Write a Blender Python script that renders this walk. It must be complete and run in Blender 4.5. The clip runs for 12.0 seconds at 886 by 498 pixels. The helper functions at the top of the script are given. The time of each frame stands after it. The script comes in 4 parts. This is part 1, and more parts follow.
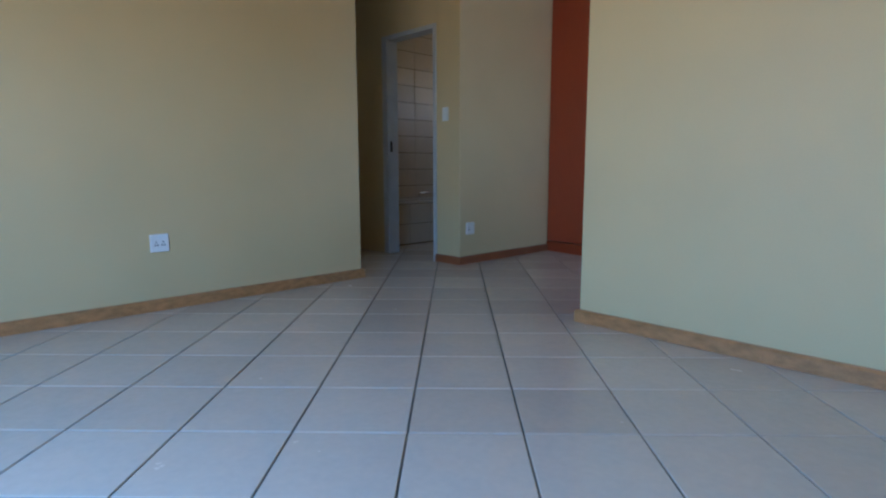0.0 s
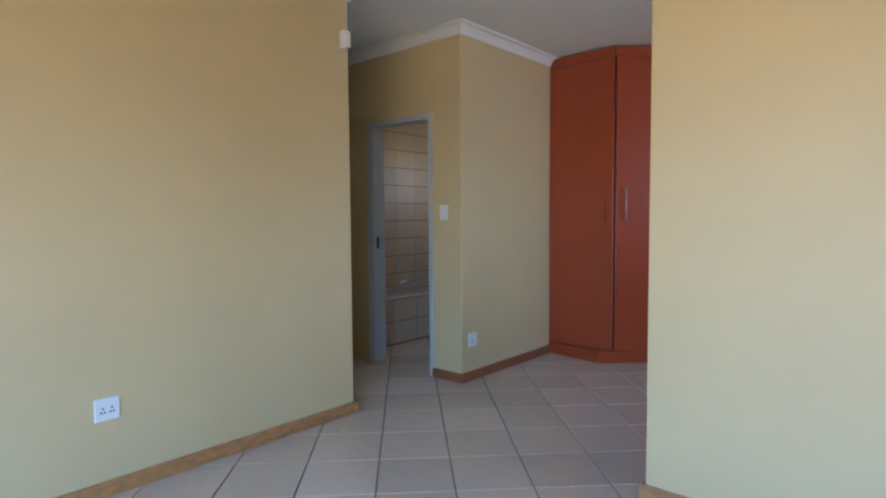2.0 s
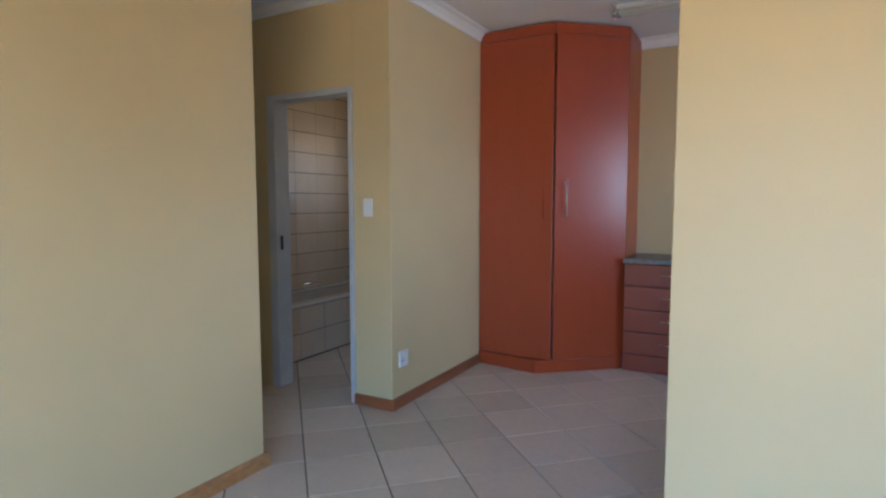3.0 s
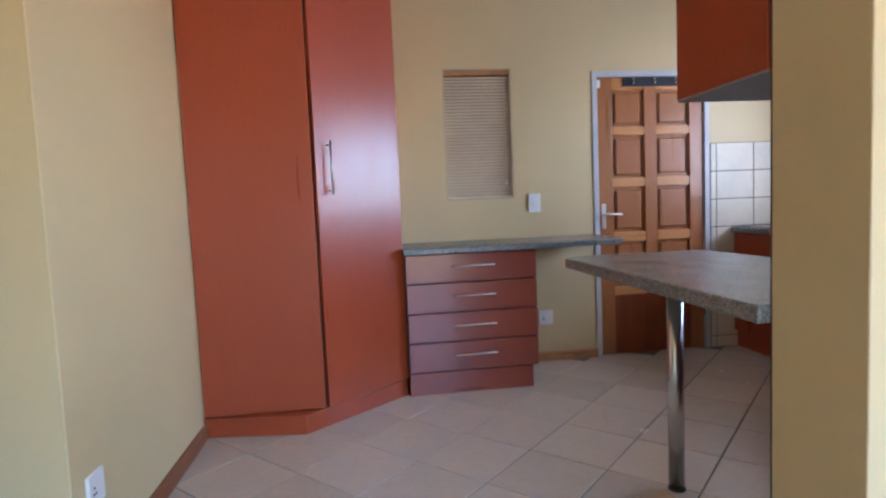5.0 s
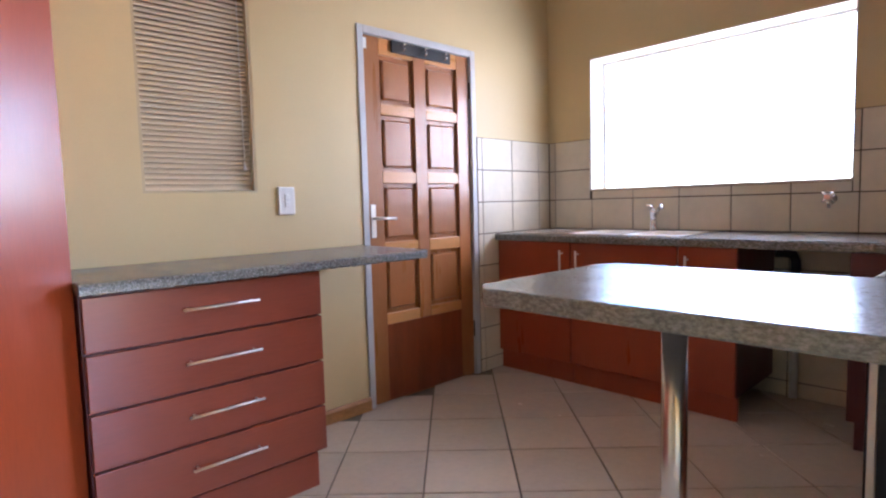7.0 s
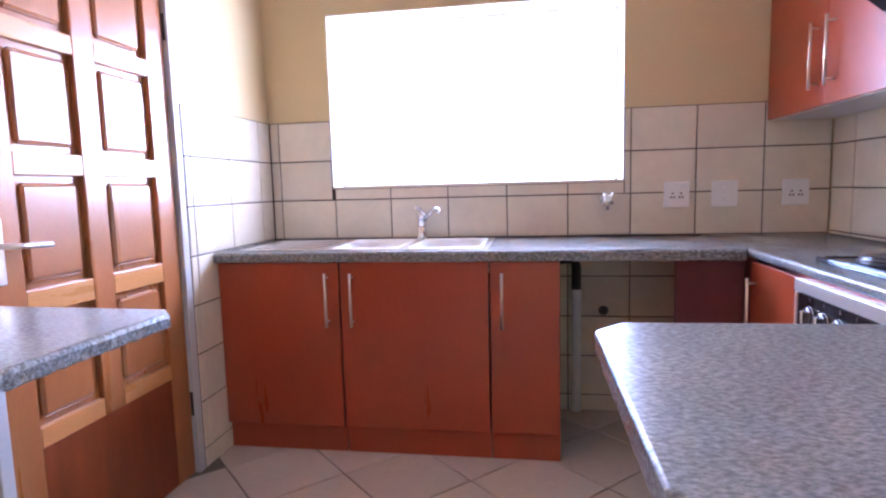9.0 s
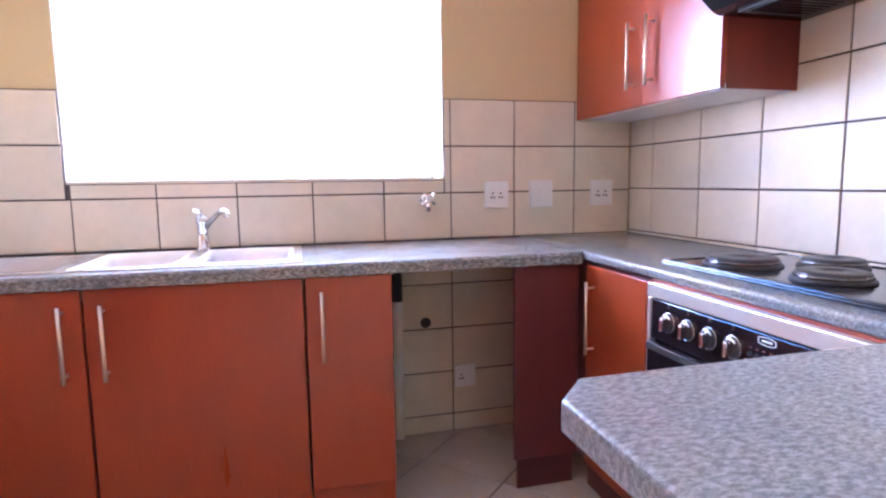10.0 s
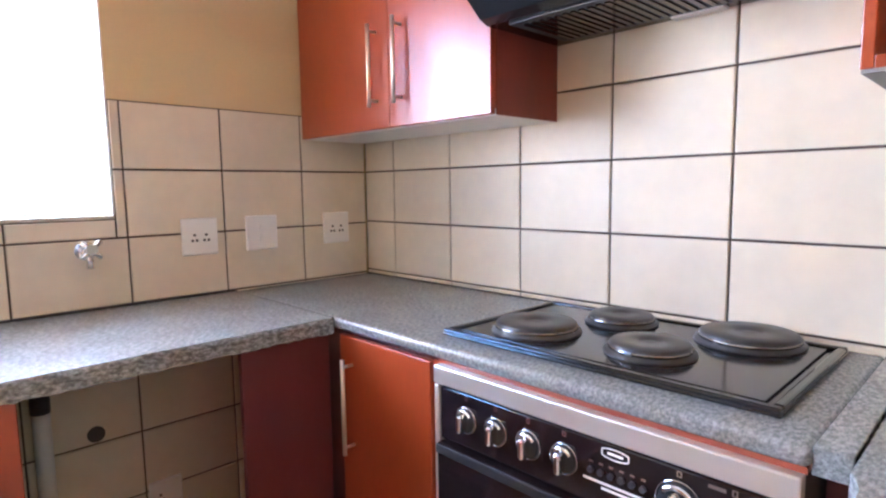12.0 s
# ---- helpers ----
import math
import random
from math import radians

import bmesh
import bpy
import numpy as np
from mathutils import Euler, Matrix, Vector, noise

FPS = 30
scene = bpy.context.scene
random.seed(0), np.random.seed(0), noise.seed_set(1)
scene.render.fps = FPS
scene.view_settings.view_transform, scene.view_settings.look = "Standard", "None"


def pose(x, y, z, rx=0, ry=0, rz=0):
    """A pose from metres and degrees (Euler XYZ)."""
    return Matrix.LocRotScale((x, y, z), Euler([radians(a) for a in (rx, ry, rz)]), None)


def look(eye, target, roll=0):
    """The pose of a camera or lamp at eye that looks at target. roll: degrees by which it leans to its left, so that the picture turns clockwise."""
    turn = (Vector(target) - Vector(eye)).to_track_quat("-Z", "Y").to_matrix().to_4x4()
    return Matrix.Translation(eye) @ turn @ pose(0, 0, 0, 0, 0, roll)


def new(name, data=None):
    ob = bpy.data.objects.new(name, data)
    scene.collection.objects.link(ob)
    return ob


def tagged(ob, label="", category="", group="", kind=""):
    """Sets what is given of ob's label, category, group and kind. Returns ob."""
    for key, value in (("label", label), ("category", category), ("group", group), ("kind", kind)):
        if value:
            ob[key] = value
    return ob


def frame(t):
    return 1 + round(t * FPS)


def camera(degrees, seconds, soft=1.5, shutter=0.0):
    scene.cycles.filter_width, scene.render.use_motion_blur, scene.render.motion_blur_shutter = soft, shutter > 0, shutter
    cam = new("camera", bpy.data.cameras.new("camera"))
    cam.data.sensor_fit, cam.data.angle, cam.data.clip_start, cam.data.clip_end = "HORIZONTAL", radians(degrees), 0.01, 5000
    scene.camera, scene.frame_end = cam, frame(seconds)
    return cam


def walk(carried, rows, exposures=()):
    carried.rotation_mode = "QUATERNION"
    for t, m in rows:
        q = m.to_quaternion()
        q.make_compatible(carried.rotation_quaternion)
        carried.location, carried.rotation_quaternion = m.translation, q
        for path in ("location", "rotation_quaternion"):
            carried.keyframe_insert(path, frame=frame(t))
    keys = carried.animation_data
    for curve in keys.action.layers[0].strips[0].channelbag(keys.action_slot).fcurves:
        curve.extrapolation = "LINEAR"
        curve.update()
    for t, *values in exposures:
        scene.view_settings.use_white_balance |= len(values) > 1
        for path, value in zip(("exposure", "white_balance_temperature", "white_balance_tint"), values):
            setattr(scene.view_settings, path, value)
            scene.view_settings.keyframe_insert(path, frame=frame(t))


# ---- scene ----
cam = camera(76.3, 12.0, soft=2.3)
PATH = [
    (0, (1.661, -2.894, 0.836), (0.229, -1.518, 0.553), -0.1),
    (0.5, (1.615, -2.881, 0.996), (0.179, -1.499, 0.825), -0.1),
    (1, (1.513, -2.848, 1.157), (0.086, -1.452, 1.032), -0.2),
    (1.5, (1.281, -2.778, 1.249), (-0.121, -1.356, 1.137), -0.3),
    (2, (0.949, -2.698, 1.271), (-0.369, -1.198, 1.157), -0.4),
    (2.5, (0.588, -2.521, 1.316), (-0.582, -0.904, 1.183), -0.2),
    (2.7, (0.463, -2.453, 1.348), (-0.635, -0.789, 1.197), -0.0),
    (4.3, (-0.608, -1.585, 1.177), (-0.827, 0.399, 1.038), -2.4),
    (4.5, (-0.689, -1.449, 1.176), (-0.769, 0.544, 1.03), -2.4),
    (5, (-0.863, -1.123, 1.147), (-0.602, 0.854, 0.994), -2.5),
    (5.5, (-1.093, -0.739, 1.105), (-0.462, 1.154, 0.955), -2.3),
    (6, (-1.064, -0.43, 1.116), (-0.191, 1.361, 0.949), -2.3),
    (6.5, (-1.027, -0.072, 1.111), (0.102, 1.569, 0.933), -2.3),
    (6.7, (-1.038, 0.081, 1.096), (0.204, 1.64, 0.931), -1.9),
    (8.3, (-0.678, 1.106, 1.178), (1.113, 1.97, 0.958), -1.9),
    (8.5, (-0.624, 1.192, 1.166), (1.226, 1.923, 0.956), -1.9),
    (9, (-0.45, 1.368, 1.161), (1.514, 1.679, 0.943), -1.5),
    (9.5, (-0.232, 1.47, 1.152), (1.752, 1.357, 0.924), -1.3),
    (10, (-0.017, 1.546, 1.155), (1.909, 1.059, 0.92), -0.8),
    (10.5, (0.191, 1.525, 1.169), (1.997, 0.698, 0.933), -0.6),
    (11, (0.339, 1.461, 1.177), (1.991, 0.358, 0.952), -0.5),
    (11.5, (0.444, 1.42, 1.21), (1.957, 0.131, 0.987), -0.6),
    (12, (0.527, 1.39, 1.243), (1.957, 0.008, 1.029), -0.8),
]
walk(cam, [(t, look(eye, aim, roll)) for t, eye, aim, roll in PATH], exposures=((0, 2.1, 4300, 6), (1, 2.6, 4400, 7), (2.7, 2.85, 4650, 9), (4.5, 3.4, 4700, 11), (6.5, 4.0, 5300, 15), (8.5, 4.65, 4750, 24), (9.5, 5.35, 4700, 26), (10.5, 5.55, 4750, 23), (12, 5.4, 5050, 13)))

# ---- world, sun and daylight ----
world = bpy.data.worlds.new("World")
scene.world = world
world.use_nodes = True
wn = world.node_tree.nodes
sky = wn.new("ShaderNodeTexSky")
sky.sky_type, sky.sun_disc = "NISHITA", False
sky.sun_elevation, sky.sun_rotation = radians(50), radians(-90)
sky.air_density, sky.dust_density, sky.ozone_density = 1.0, 0.2, 3.0
wn["Background"].inputs["Strength"].default_value = 0.15
world.node_tree.links.new(sky.outputs[0], wn["Background"].inputs["Color"])

sun = new("sun", bpy.data.lights.new("sun", "SUN"))
sun.data.energy, sun.data.angle, sun.data.color = 5.0, radians(0.5), (1.0, 0.93, 0.82)
sun.matrix_world = look((-8.4, 0.6, 10.0), (0, 0, 0))


def window_light(name, centre, target, w, h, power, tint):
    lamp = new(name, bpy.data.lights.new(name, "AREA"))
    lamp.data.shape, lamp.data.size, lamp.data.size_y = "RECTANGLE", w, h
    lamp.data.energy, lamp.data.color = power, tint
    lamp.matrix_world = look(centre, target)


window_light("kitchen_window_daylight", (2.98, 1.35, 1.6), (0.2, 2.2, 1.5), 1.6, 1.0, 4.0, (0.97, 0.95, 1.0))
window_light("garden_door_daylight", (0.95, -4.12, 1.55), (0.95, -3.82, 0.75), 2.7, 0.6, 15, (0.50, 0.72, 1.0))
# warm fill lamp added in an unseen opening to brighten the bathroom
window_light("bathroom_fill", (-2.8, 2.80, 1.75), (-2.8, 0, 1.5), 0.76, 0.56, 0.5, (1.0, 0.78, 0.5))


# ---- materials ----
def mat(name, colour, rough=0.5, metal=0.0, vary=0.12, scale=6.0, bump=0.0, bump_scale=60.0, stretch=(1, 1, 1), each=0.0,
        coat=0.0, rough_vary=0.1, second=None, second_amount=0.5):
    """A surface with slow stains and fine grain; each: how far single pieces differ."""
    m = bpy.data.materials.new(name)
    m.use_nodes = True
    n, l = m.node_tree.nodes, m.node_tree.links
    b = n["Principled BSDF"]
    mp = n.new("ShaderNodeMapping")
    mp.inputs["Scale"].default_value, mp.inputs["Location"].default_value = stretch, (31.13, 17.37, 5.41)
    geo = n.new("ShaderNodeNewGeometry")
    l.new(geo.outputs["Position"], mp.inputs["Vector"])
    big, small = n.new("ShaderNodeTexNoise"), n.new("ShaderNodeTexNoise")
    big.inputs["Scale"].default_value, big.inputs["Detail"].default_value = scale, 4
    small.inputs["Scale"].default_value, small.inputs["Detail"].default_value = bump_scale, 5
    l.new(mp.outputs[0], big.inputs["Vector"])
    l.new(mp.outputs[0], small.inputs["Vector"])
    add = n.new("ShaderNodeMath")
    add.operation = "MULTIPLY_ADD"
    add.inputs[1].default_value = 0.4
    l.new(small.outputs["Fac"], add.inputs[0])
    l.new(big.outputs["Fac"], add.inputs[2])
    rng = n.new("ShaderNodeMapRange")
    rng.inputs["From Min"].default_value, rng.inputs["From Max"].default_value = 0.35, 1.05
    rng.inputs["To Min"].default_value, rng.inputs["To Max"].default_value = 1 - vary, 1 + vary
    l.new(add.outputs[0], rng.inputs["Value"])
    hsv = n.new("ShaderNodeHueSaturation")
    hsv.inputs["Color"].default_value = (*colour, 1)
    if second:
        ramp = n.new("ShaderNodeMapRange")
        ramp.inputs["From Min"].default_value, ramp.inputs["From Max"].default_value = 0.3, 0.8
        ramp.inputs["To Max"].default_value = second_amount
        l.new(big.outputs["Fac"], ramp.inputs["Value"])
        mix = n.new("ShaderNodeMixRGB")
        mix.inputs[1].default_value, mix.inputs[2].default_value = (*colour, 1), (*second, 1)
        l.new(ramp.outputs[0], mix.inputs[0])
        l.new(mix.outputs[0], hsv.inputs["Color"])
    if each:
        info = n.new("ShaderNodeObjectInfo")
        r2 = n.new("ShaderNodeMapRange")
        r2.inputs["To Min"].default_value, r2.inputs["To Max"].default_value = 1 - each, 1 + each
        l.new(info.outputs["Random"], r2.inputs["Value"])
        mul = n.new("ShaderNodeMath")
        mul.operation = "MULTIPLY"
        l.new(rng.outputs[0], mul.inputs[0])
        l.new(r2.outputs[0], mul.inputs[1])
        l.new(mul.outputs[0], hsv.inputs["Value"])
    else:
        l.new(rng.outputs[0], hsv.inputs["Value"])
    l.new(hsv.outputs[0], b.inputs["Base Color"])
    rr = n.new("ShaderNodeMapRange")
    rr.inputs["To Min"].default_value, rr.inputs["To Max"].default_value = max(0.02, rough - rough_vary), min(1, rough + rough_vary)
    l.new(big.outputs["Fac"], rr.inputs["Value"])
    l.new(rr.outputs[0], b.inputs["Roughness"])
    b.inputs["Metallic"].default_value = metal
    b.inputs["Coat Weight"].default_value = coat
    b.inputs["Coat Roughness"].default_value = 0.15
    if bump:
        bp = n.new("ShaderNodeBump")
        bp.inputs["Strength"].default_value, bp.inputs["Distance"].default_value = bump, 0.004
        l.new(small.outputs["Fac"], bp.inputs["Height"])
        l.new(bp.outputs[0], b.inputs["Normal"])
    return m


def speckle(name, dark, mid, light, rough, scale=160.0):
    """Stone-pattern laminate: flecks of three greys."""
    m = mat(name, mid, rough, vary=0.15, scale=9, rough_vary=0.02)
    n, l = m.node_tree.nodes, m.node_tree.links
    geo = n.new("ShaderNodeNewGeometry")
    ns = n.new("ShaderNodeTexNoise")
    ns.inputs["Scale"].default_value, ns.inputs["Detail"].default_value, ns.inputs["Roughness"].default_value = scale, 3, 0.7
    mp = n.new("ShaderNodeMapping")
    mp.inputs["Rotation"].default_value, mp.inputs["Scale"].default_value = (0, 0, 0.5), (1.0, 0.5, 1.0)
    l.new(geo.outputs["Position"], mp.inputs["Vector"])
    l.new(mp.outputs[0], ns.inputs["Vector"])
    ramp = n.new("ShaderNodeValToRGB")
    e = ramp.color_ramp.elements
    e[0].position, e[0].color = 0.38, (*dark, 1)
    e[1].position, e[1].color = 0.64, (*light, 1)
    e.new(0.5).color = (*mid, 1)
    l.new(ns.outputs["Fac"], ramp.inputs["Fac"])
    hsv = next(x for x in n if x.bl_idname == "ShaderNodeHueSaturation")
    l.new(ramp.outputs["Color"], hsv.inputs["Color"])
    return m


M_WALL = mat("tan_wall_paint", (0.61, 0.48, 0.25), 0.55, vary=0.06, scale=1.6, bump=0.12, bump_scale=140)
M_CEIL = mat("ceiling_paint", (0.74, 0.72, 0.68), 0.8, vary=0.04, scale=1.5, bump=0.1, bump_scale=90)
M_CORNICE = mat("cornice_paint", (0.8, 0.78, 0.74), 0.6, vary=0.04, scale=3)
M_TILE = mat("floor_tile_ceramic", (0.62, 0.54, 0.44), 0.25, vary=0.14, scale=8.0, bump=0.06, bump_scale=35, each=0.08, rough_vary=0.05,
             second=(0.50, 0.40, 0.29), second_amount=0.6)
M_GROUT = mat("floor_grout", (0.14, 0.12, 0.10), 0.9, vary=0.3, scale=9, bump=0.3)
M_WTILE = mat("wall_tile_ceramic", (0.67, 0.60, 0.465), 0.48, vary=0.1, scale=6, bump=0.05, bump_scale=25, each=0.035,
              second=(0.66, 0.56, 0.42), second_amount=0.4)
M_WGROUT = mat("wall_grout", (0.07, 0.05, 0.04), 0.9, vary=0.25, scale=12)
M_BTILE = mat("bathroom_tile_ceramic", (0.56, 0.46, 0.33), 0.5, vary=0.16, scale=5, each=0.05, second=(0.48, 0.36, 0.25), second_amount=0.6)
M_PINE = mat("varnished_pine", (0.42, 0.215, 0.075), 0.42, vary=0.5, scale=7, bump=0.15, bump_scale=50, stretch=(2.2, 2.2, 5),
             second=(0.30, 0.14, 0.05), second_amount=0.6)
M_DARKBASE = mat("stained_skirting", (0.24, 0.085, 0.03), 0.4, vary=0.3, scale=4, bump=0.1, bump_scale=50)
M_CHERRY = mat("cherry_veneer", (0.35, 0.060, 0.016), 0.32, vary=0.22, scale=2.6, bump=0.03, bump_scale=30, stretch=(5, 5, 0.55),
               coat=0.12, second=(0.25, 0.042, 0.009), second_amount=0.8)
M_CHERRY_H = mat("cherry_veneer_level", (0.31, 0.075, 0.04), 0.32, vary=0.22, scale=2.6, bump=0.03, bump_scale=30, stretch=(0.6, 5, 6),
                 coat=0.25, second=(0.22, 0.045, 0.025), second_amount=0.7)
# darker cherry: shade on recessed and turned cabinet faces is put into the colour
M_CHERRY_SHADE = mat("shaded_cabinet_side", (0.105, 0.02, 0.02), 0.4, vary=0.2, scale=3, stretch=(4, 4, 0.6))
M_SIDE_SHADE = mat("shaded_red_melamine", (0.19, 0.036, 0.022), 0.4, vary=0.2, scale=3, stretch=(4, 4, 0.6))
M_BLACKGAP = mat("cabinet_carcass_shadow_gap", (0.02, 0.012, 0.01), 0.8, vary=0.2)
M_WHITEBOARD = mat("white_melamine", (0.72, 0.70, 0.66), 0.5, vary=0.05, scale=4)
M_UNDER = mat("grey_melamine", (0.26, 0.24, 0.24), 0.5, vary=0.06, scale=4)
M_TRIM = mat("pale_satin_steel", (0.70, 0.65, 0.58), 0.36, 0.7, vary=0.04, scale=3, rough_vary=0.03)
M_STONE = speckle("grey_stone_laminate", (0.14, 0.145, 0.14), (0.205, 0.21, 0.20), (0.29, 0.295, 0.285), 0.26, 160)
M_STONE_EDGE = speckle("worn_laminate_edge", (0.085, 0.085, 0.085), (0.19, 0.195, 0.195), (0.36, 0.37, 0.37), 0.3, 150)
M_STEEL = mat("brushed_steel", (0.66, 0.655, 0.65), 0.26, 1.0, vary=0.04, scale=3, rough_vary=0.03)
M_CHROME = mat("chrome", (0.75, 0.75, 0.76), 0.1, 1.0, vary=0.03, rough_vary=0.05)
M_NICKEL = mat("satin_handle_metal", (0.76, 0.68, 0.60), 0.36, 0.9, vary=0.06)
M_BLACK = mat("black_enamel", (0.012, 0.011, 0.012), 0.12, vary=0.2, scale=9, rough_vary=0.06)
M_GLASSBLACK = mat("black_oven_glass", (0.015, 0.010, 0.011), 0.07, vary=0.2, rough_vary=0.03)
M_IRON = mat("cast_iron_plate", (0.05, 0.046, 0.045), 0.42, 0.4, vary=0.25, scale=30, bump=0.1)
M_SINK = mat("satin_sink_steel", (0.74, 0.74, 0.74), 0.42, 0.7, vary=0.06, scale=6)
M_RING = mat("darkened_steel_ring", (0.22, 0.21, 0.21), 0.25, 1.0, vary=0.15, scale=20)
M_PLASTIC = mat("white_plastic", (0.78, 0.77, 0.74), 0.35, vary=0.04, scale=8)
M_DARK = mat("dark_plastic", (0.02, 0.02, 0.022), 0.5, vary=0.2)
M_FRAME = mat("grey_painted_steel", (0.50, 0.50, 0.50), 0.45, vary=0.1, scale=7, bump=0.05)
M_DOOR = mat("varnished_meranti_door", (0.40, 0.165, 0.05), 0.3, vary=0.4, scale=3, bump=0.08, bump_scale=45, stretch=(7, 4, 0.7), coat=0.4,
             second=(0.19, 0.055, 0.015), second_amount=0.8)
M_DOORRAIL = mat("varnished_meranti_rail", (0.60, 0.29, 0.09), 0.3, vary=0.35, scale=3, bump=0.06, bump_scale=45, stretch=(1, 4, 7), coat=0.4,
                 second=(0.33, 0.12, 0.035), second_amount=0.6)
M_KICK = mat("dark_red_door_board", (0.21, 0.05, 0.014), 0.35, vary=0.3, scale=3, bump=0.05, bump_scale=45, stretch=(6, 4, 0.8), coat=0.2)
M_BLIND = mat("cream_blind_slat", (0.72, 0.60, 0.42), 0.45, vary=0.08, scale=5)
M_LINING = mat("recess_lining_paint", (0.50, 0.40, 0.24), 0.5, vary=0.1, scale=8)
M_BACKBOARD = mat("opaque_brown_board", (0.20, 0.13, 0.07), 0.4, vary=0.1, scale=8)
M_TUB = mat("cream_bath_acrylic", (0.62, 0.54, 0.44), 0.22, vary=0.06, scale=3)
M_GROUND = mat("dry_earth", (0.62, 0.33, 0.04), 0.95, vary=0.25, scale=0.7, bump=0.4, bump_scale=12)
M_GLASS = bpy.data.materials.new("window_glass")
M_GLASS.use_nodes = True
gb = M_GLASS.node_tree.nodes["Principled BSDF"]
gb.inputs["Transmission Weight"].default_value, gb.inputs["Roughness"].default_value, gb.inputs["IOR"].default_value = 1.0, 0.0, 1.45
M_TUBE = mat("fluorescent_tube_glass", (0.8, 0.8, 0.78), 0.25, vary=0.02)


# ---- building helpers ----
class Shape:
    """Collects solids, in world metres, for one mesh."""

    def __init__(self):
        self.bm = bmesh.new()

    def box(self, x0, x1, y0, y1, z0, z1, bevel=0.0, seg=2):
        g = bmesh.ops.create_cube(self.bm, size=1.0)
        for v in g["verts"]:
            v.co = Vector(((x0 + x1) / 2 + v.co.x * (x1 - x0), (y0 + y1) / 2 + v.co.y * (y1 - y0), (z0 + z1) / 2 + v.co.z * (z1 - z0)))
        if bevel:
            ed = list({e for v in g["verts"] for e in v.link_edges})
            bmesh.ops.bevel(self.bm, geom=ed, offset=bevel, segments=seg, affect="EDGES", profile=0.5)
        return self

    def prism(self, pts, z0, z1, bevel=0.0, seg=2):
        """A level outline, counter-clockwise, raised from z0 to z1."""
        lo = [self.bm.verts.new((x, y, z0)) for x, y in pts]
        hi = [self.bm.verts.new((x, y, z1)) for x, y in pts]
        self.bm.faces.new(lo[::-1])
        top = self.bm.faces.new(hi)
        k = len(pts)
        for i in range(k):
            self.bm.faces.new((lo[i], lo[(i + 1) % k], hi[(i + 1) % k], hi[i]))
        if bevel:
            ed = list({e for v in lo + hi for e in v.link_edges})
            bmesh.ops.bevel(self.bm, geom=ed, offset=bevel, segments=seg, affect="EDGES", profile=0.5)
        return self

    def rod(self, a, b, r, n=12, r2=None):
        a, b = Vector(a), Vector(b)
        g = bmesh.ops.create_cone(self.bm, cap_ends=True, segments=n, radius1=r, radius2=r if r2 is None else r2, depth=(b - a).length)
        m = Matrix.Translation((a + b) / 2) @ (b - a).to_track_quat("Z", "Y").to_matrix().to_4x4()
        bmesh.ops.transform(self.bm, matrix=m, verts=g["verts"])
        for v in g["verts"]:
            for f in v.link_faces:
                if len(f.verts) == 4:
                    f.smooth = True
        return self

    def lathe(self, prof, centre, n=28):
        """Radius and height pairs turned about an upright axis."""
        rings = []
        for r, z in prof:
            rings.append([self.bm.verts.new((centre[0] + r * math.cos(2 * math.pi * i / n), centre[1] + r * math.sin(2 * math.pi * i / n), centre[2] + z)) for i in range(n)])
        for p, q in zip(rings, rings[1:]):
            for i in range(n):
                self.bm.faces.new((p[i], p[(i + 1) % n], q[(i + 1) % n], q[i])).smooth = True
        self.bm.faces.new(rings[0][::-1])
        self.bm.faces.new(rings[-1])
        return self

    def pipe(self, pts, r, n=10):
        """A round bent bar along points."""
        pts = [Vector(p) for p in pts]
        rings = []
        for i, p in enumerate(pts):
            d = (pts[min(i + 1, len(pts) - 1)] - pts[max(i - 1, 0)]).normalized()
            u = d.orthogonal().normalized() if not rings else (u - d * u.dot(d)).normalized()
            w = d.cross(u)
            rings.append([self.bm.verts.new(p + (u * math.cos(2 * math.pi * k / n) + w * math.sin(2 * math.pi * k / n)) * r) for k in range(n)])
        for p, q in zip(rings, rings[1:]):
            for k in range(n):
                self.bm.faces.new((p[k], p[(k + 1) % n], q[(k + 1) % n], q[k])).smooth = True
        self.bm.faces.new(rings[0][::-1])
        self.bm.faces.new(rings[-1])
        return self

    def sweep(self, prof, path):
        """A profile of (out, up) swept along a level path, mitred; out points to the left of the way."""
        pts = [Vector((p[0], p[1], 0)) for p in path]
        rings = []
        for i, p in enumerate(pts):
            ns = []
            for a, b in ((i - 1, i), (i, i + 1)):
                if 0 <= a and b < len(pts):
                    d = (pts[b] - pts[a]).normalized()
                    ns.append(Vector((-d.y, d.x, 0)))
            m = sum(ns, Vector()) / len(ns)
            m = m / m.length_squared
            rings.append([self.bm.verts.new((p.x + m.x * o, p.y + m.y * o, z)) for o, z in prof])
        k = len(prof)
        for p, q in zip(rings, rings[1:]):
            for i in range(k):
                self.bm.faces.new((p[i], p[(i + 1) % k], q[(i + 1) % k], q[i]))
        self.bm.faces.new(rings[0][::-1])
        self.bm.faces.new(rings[-1])
        return self


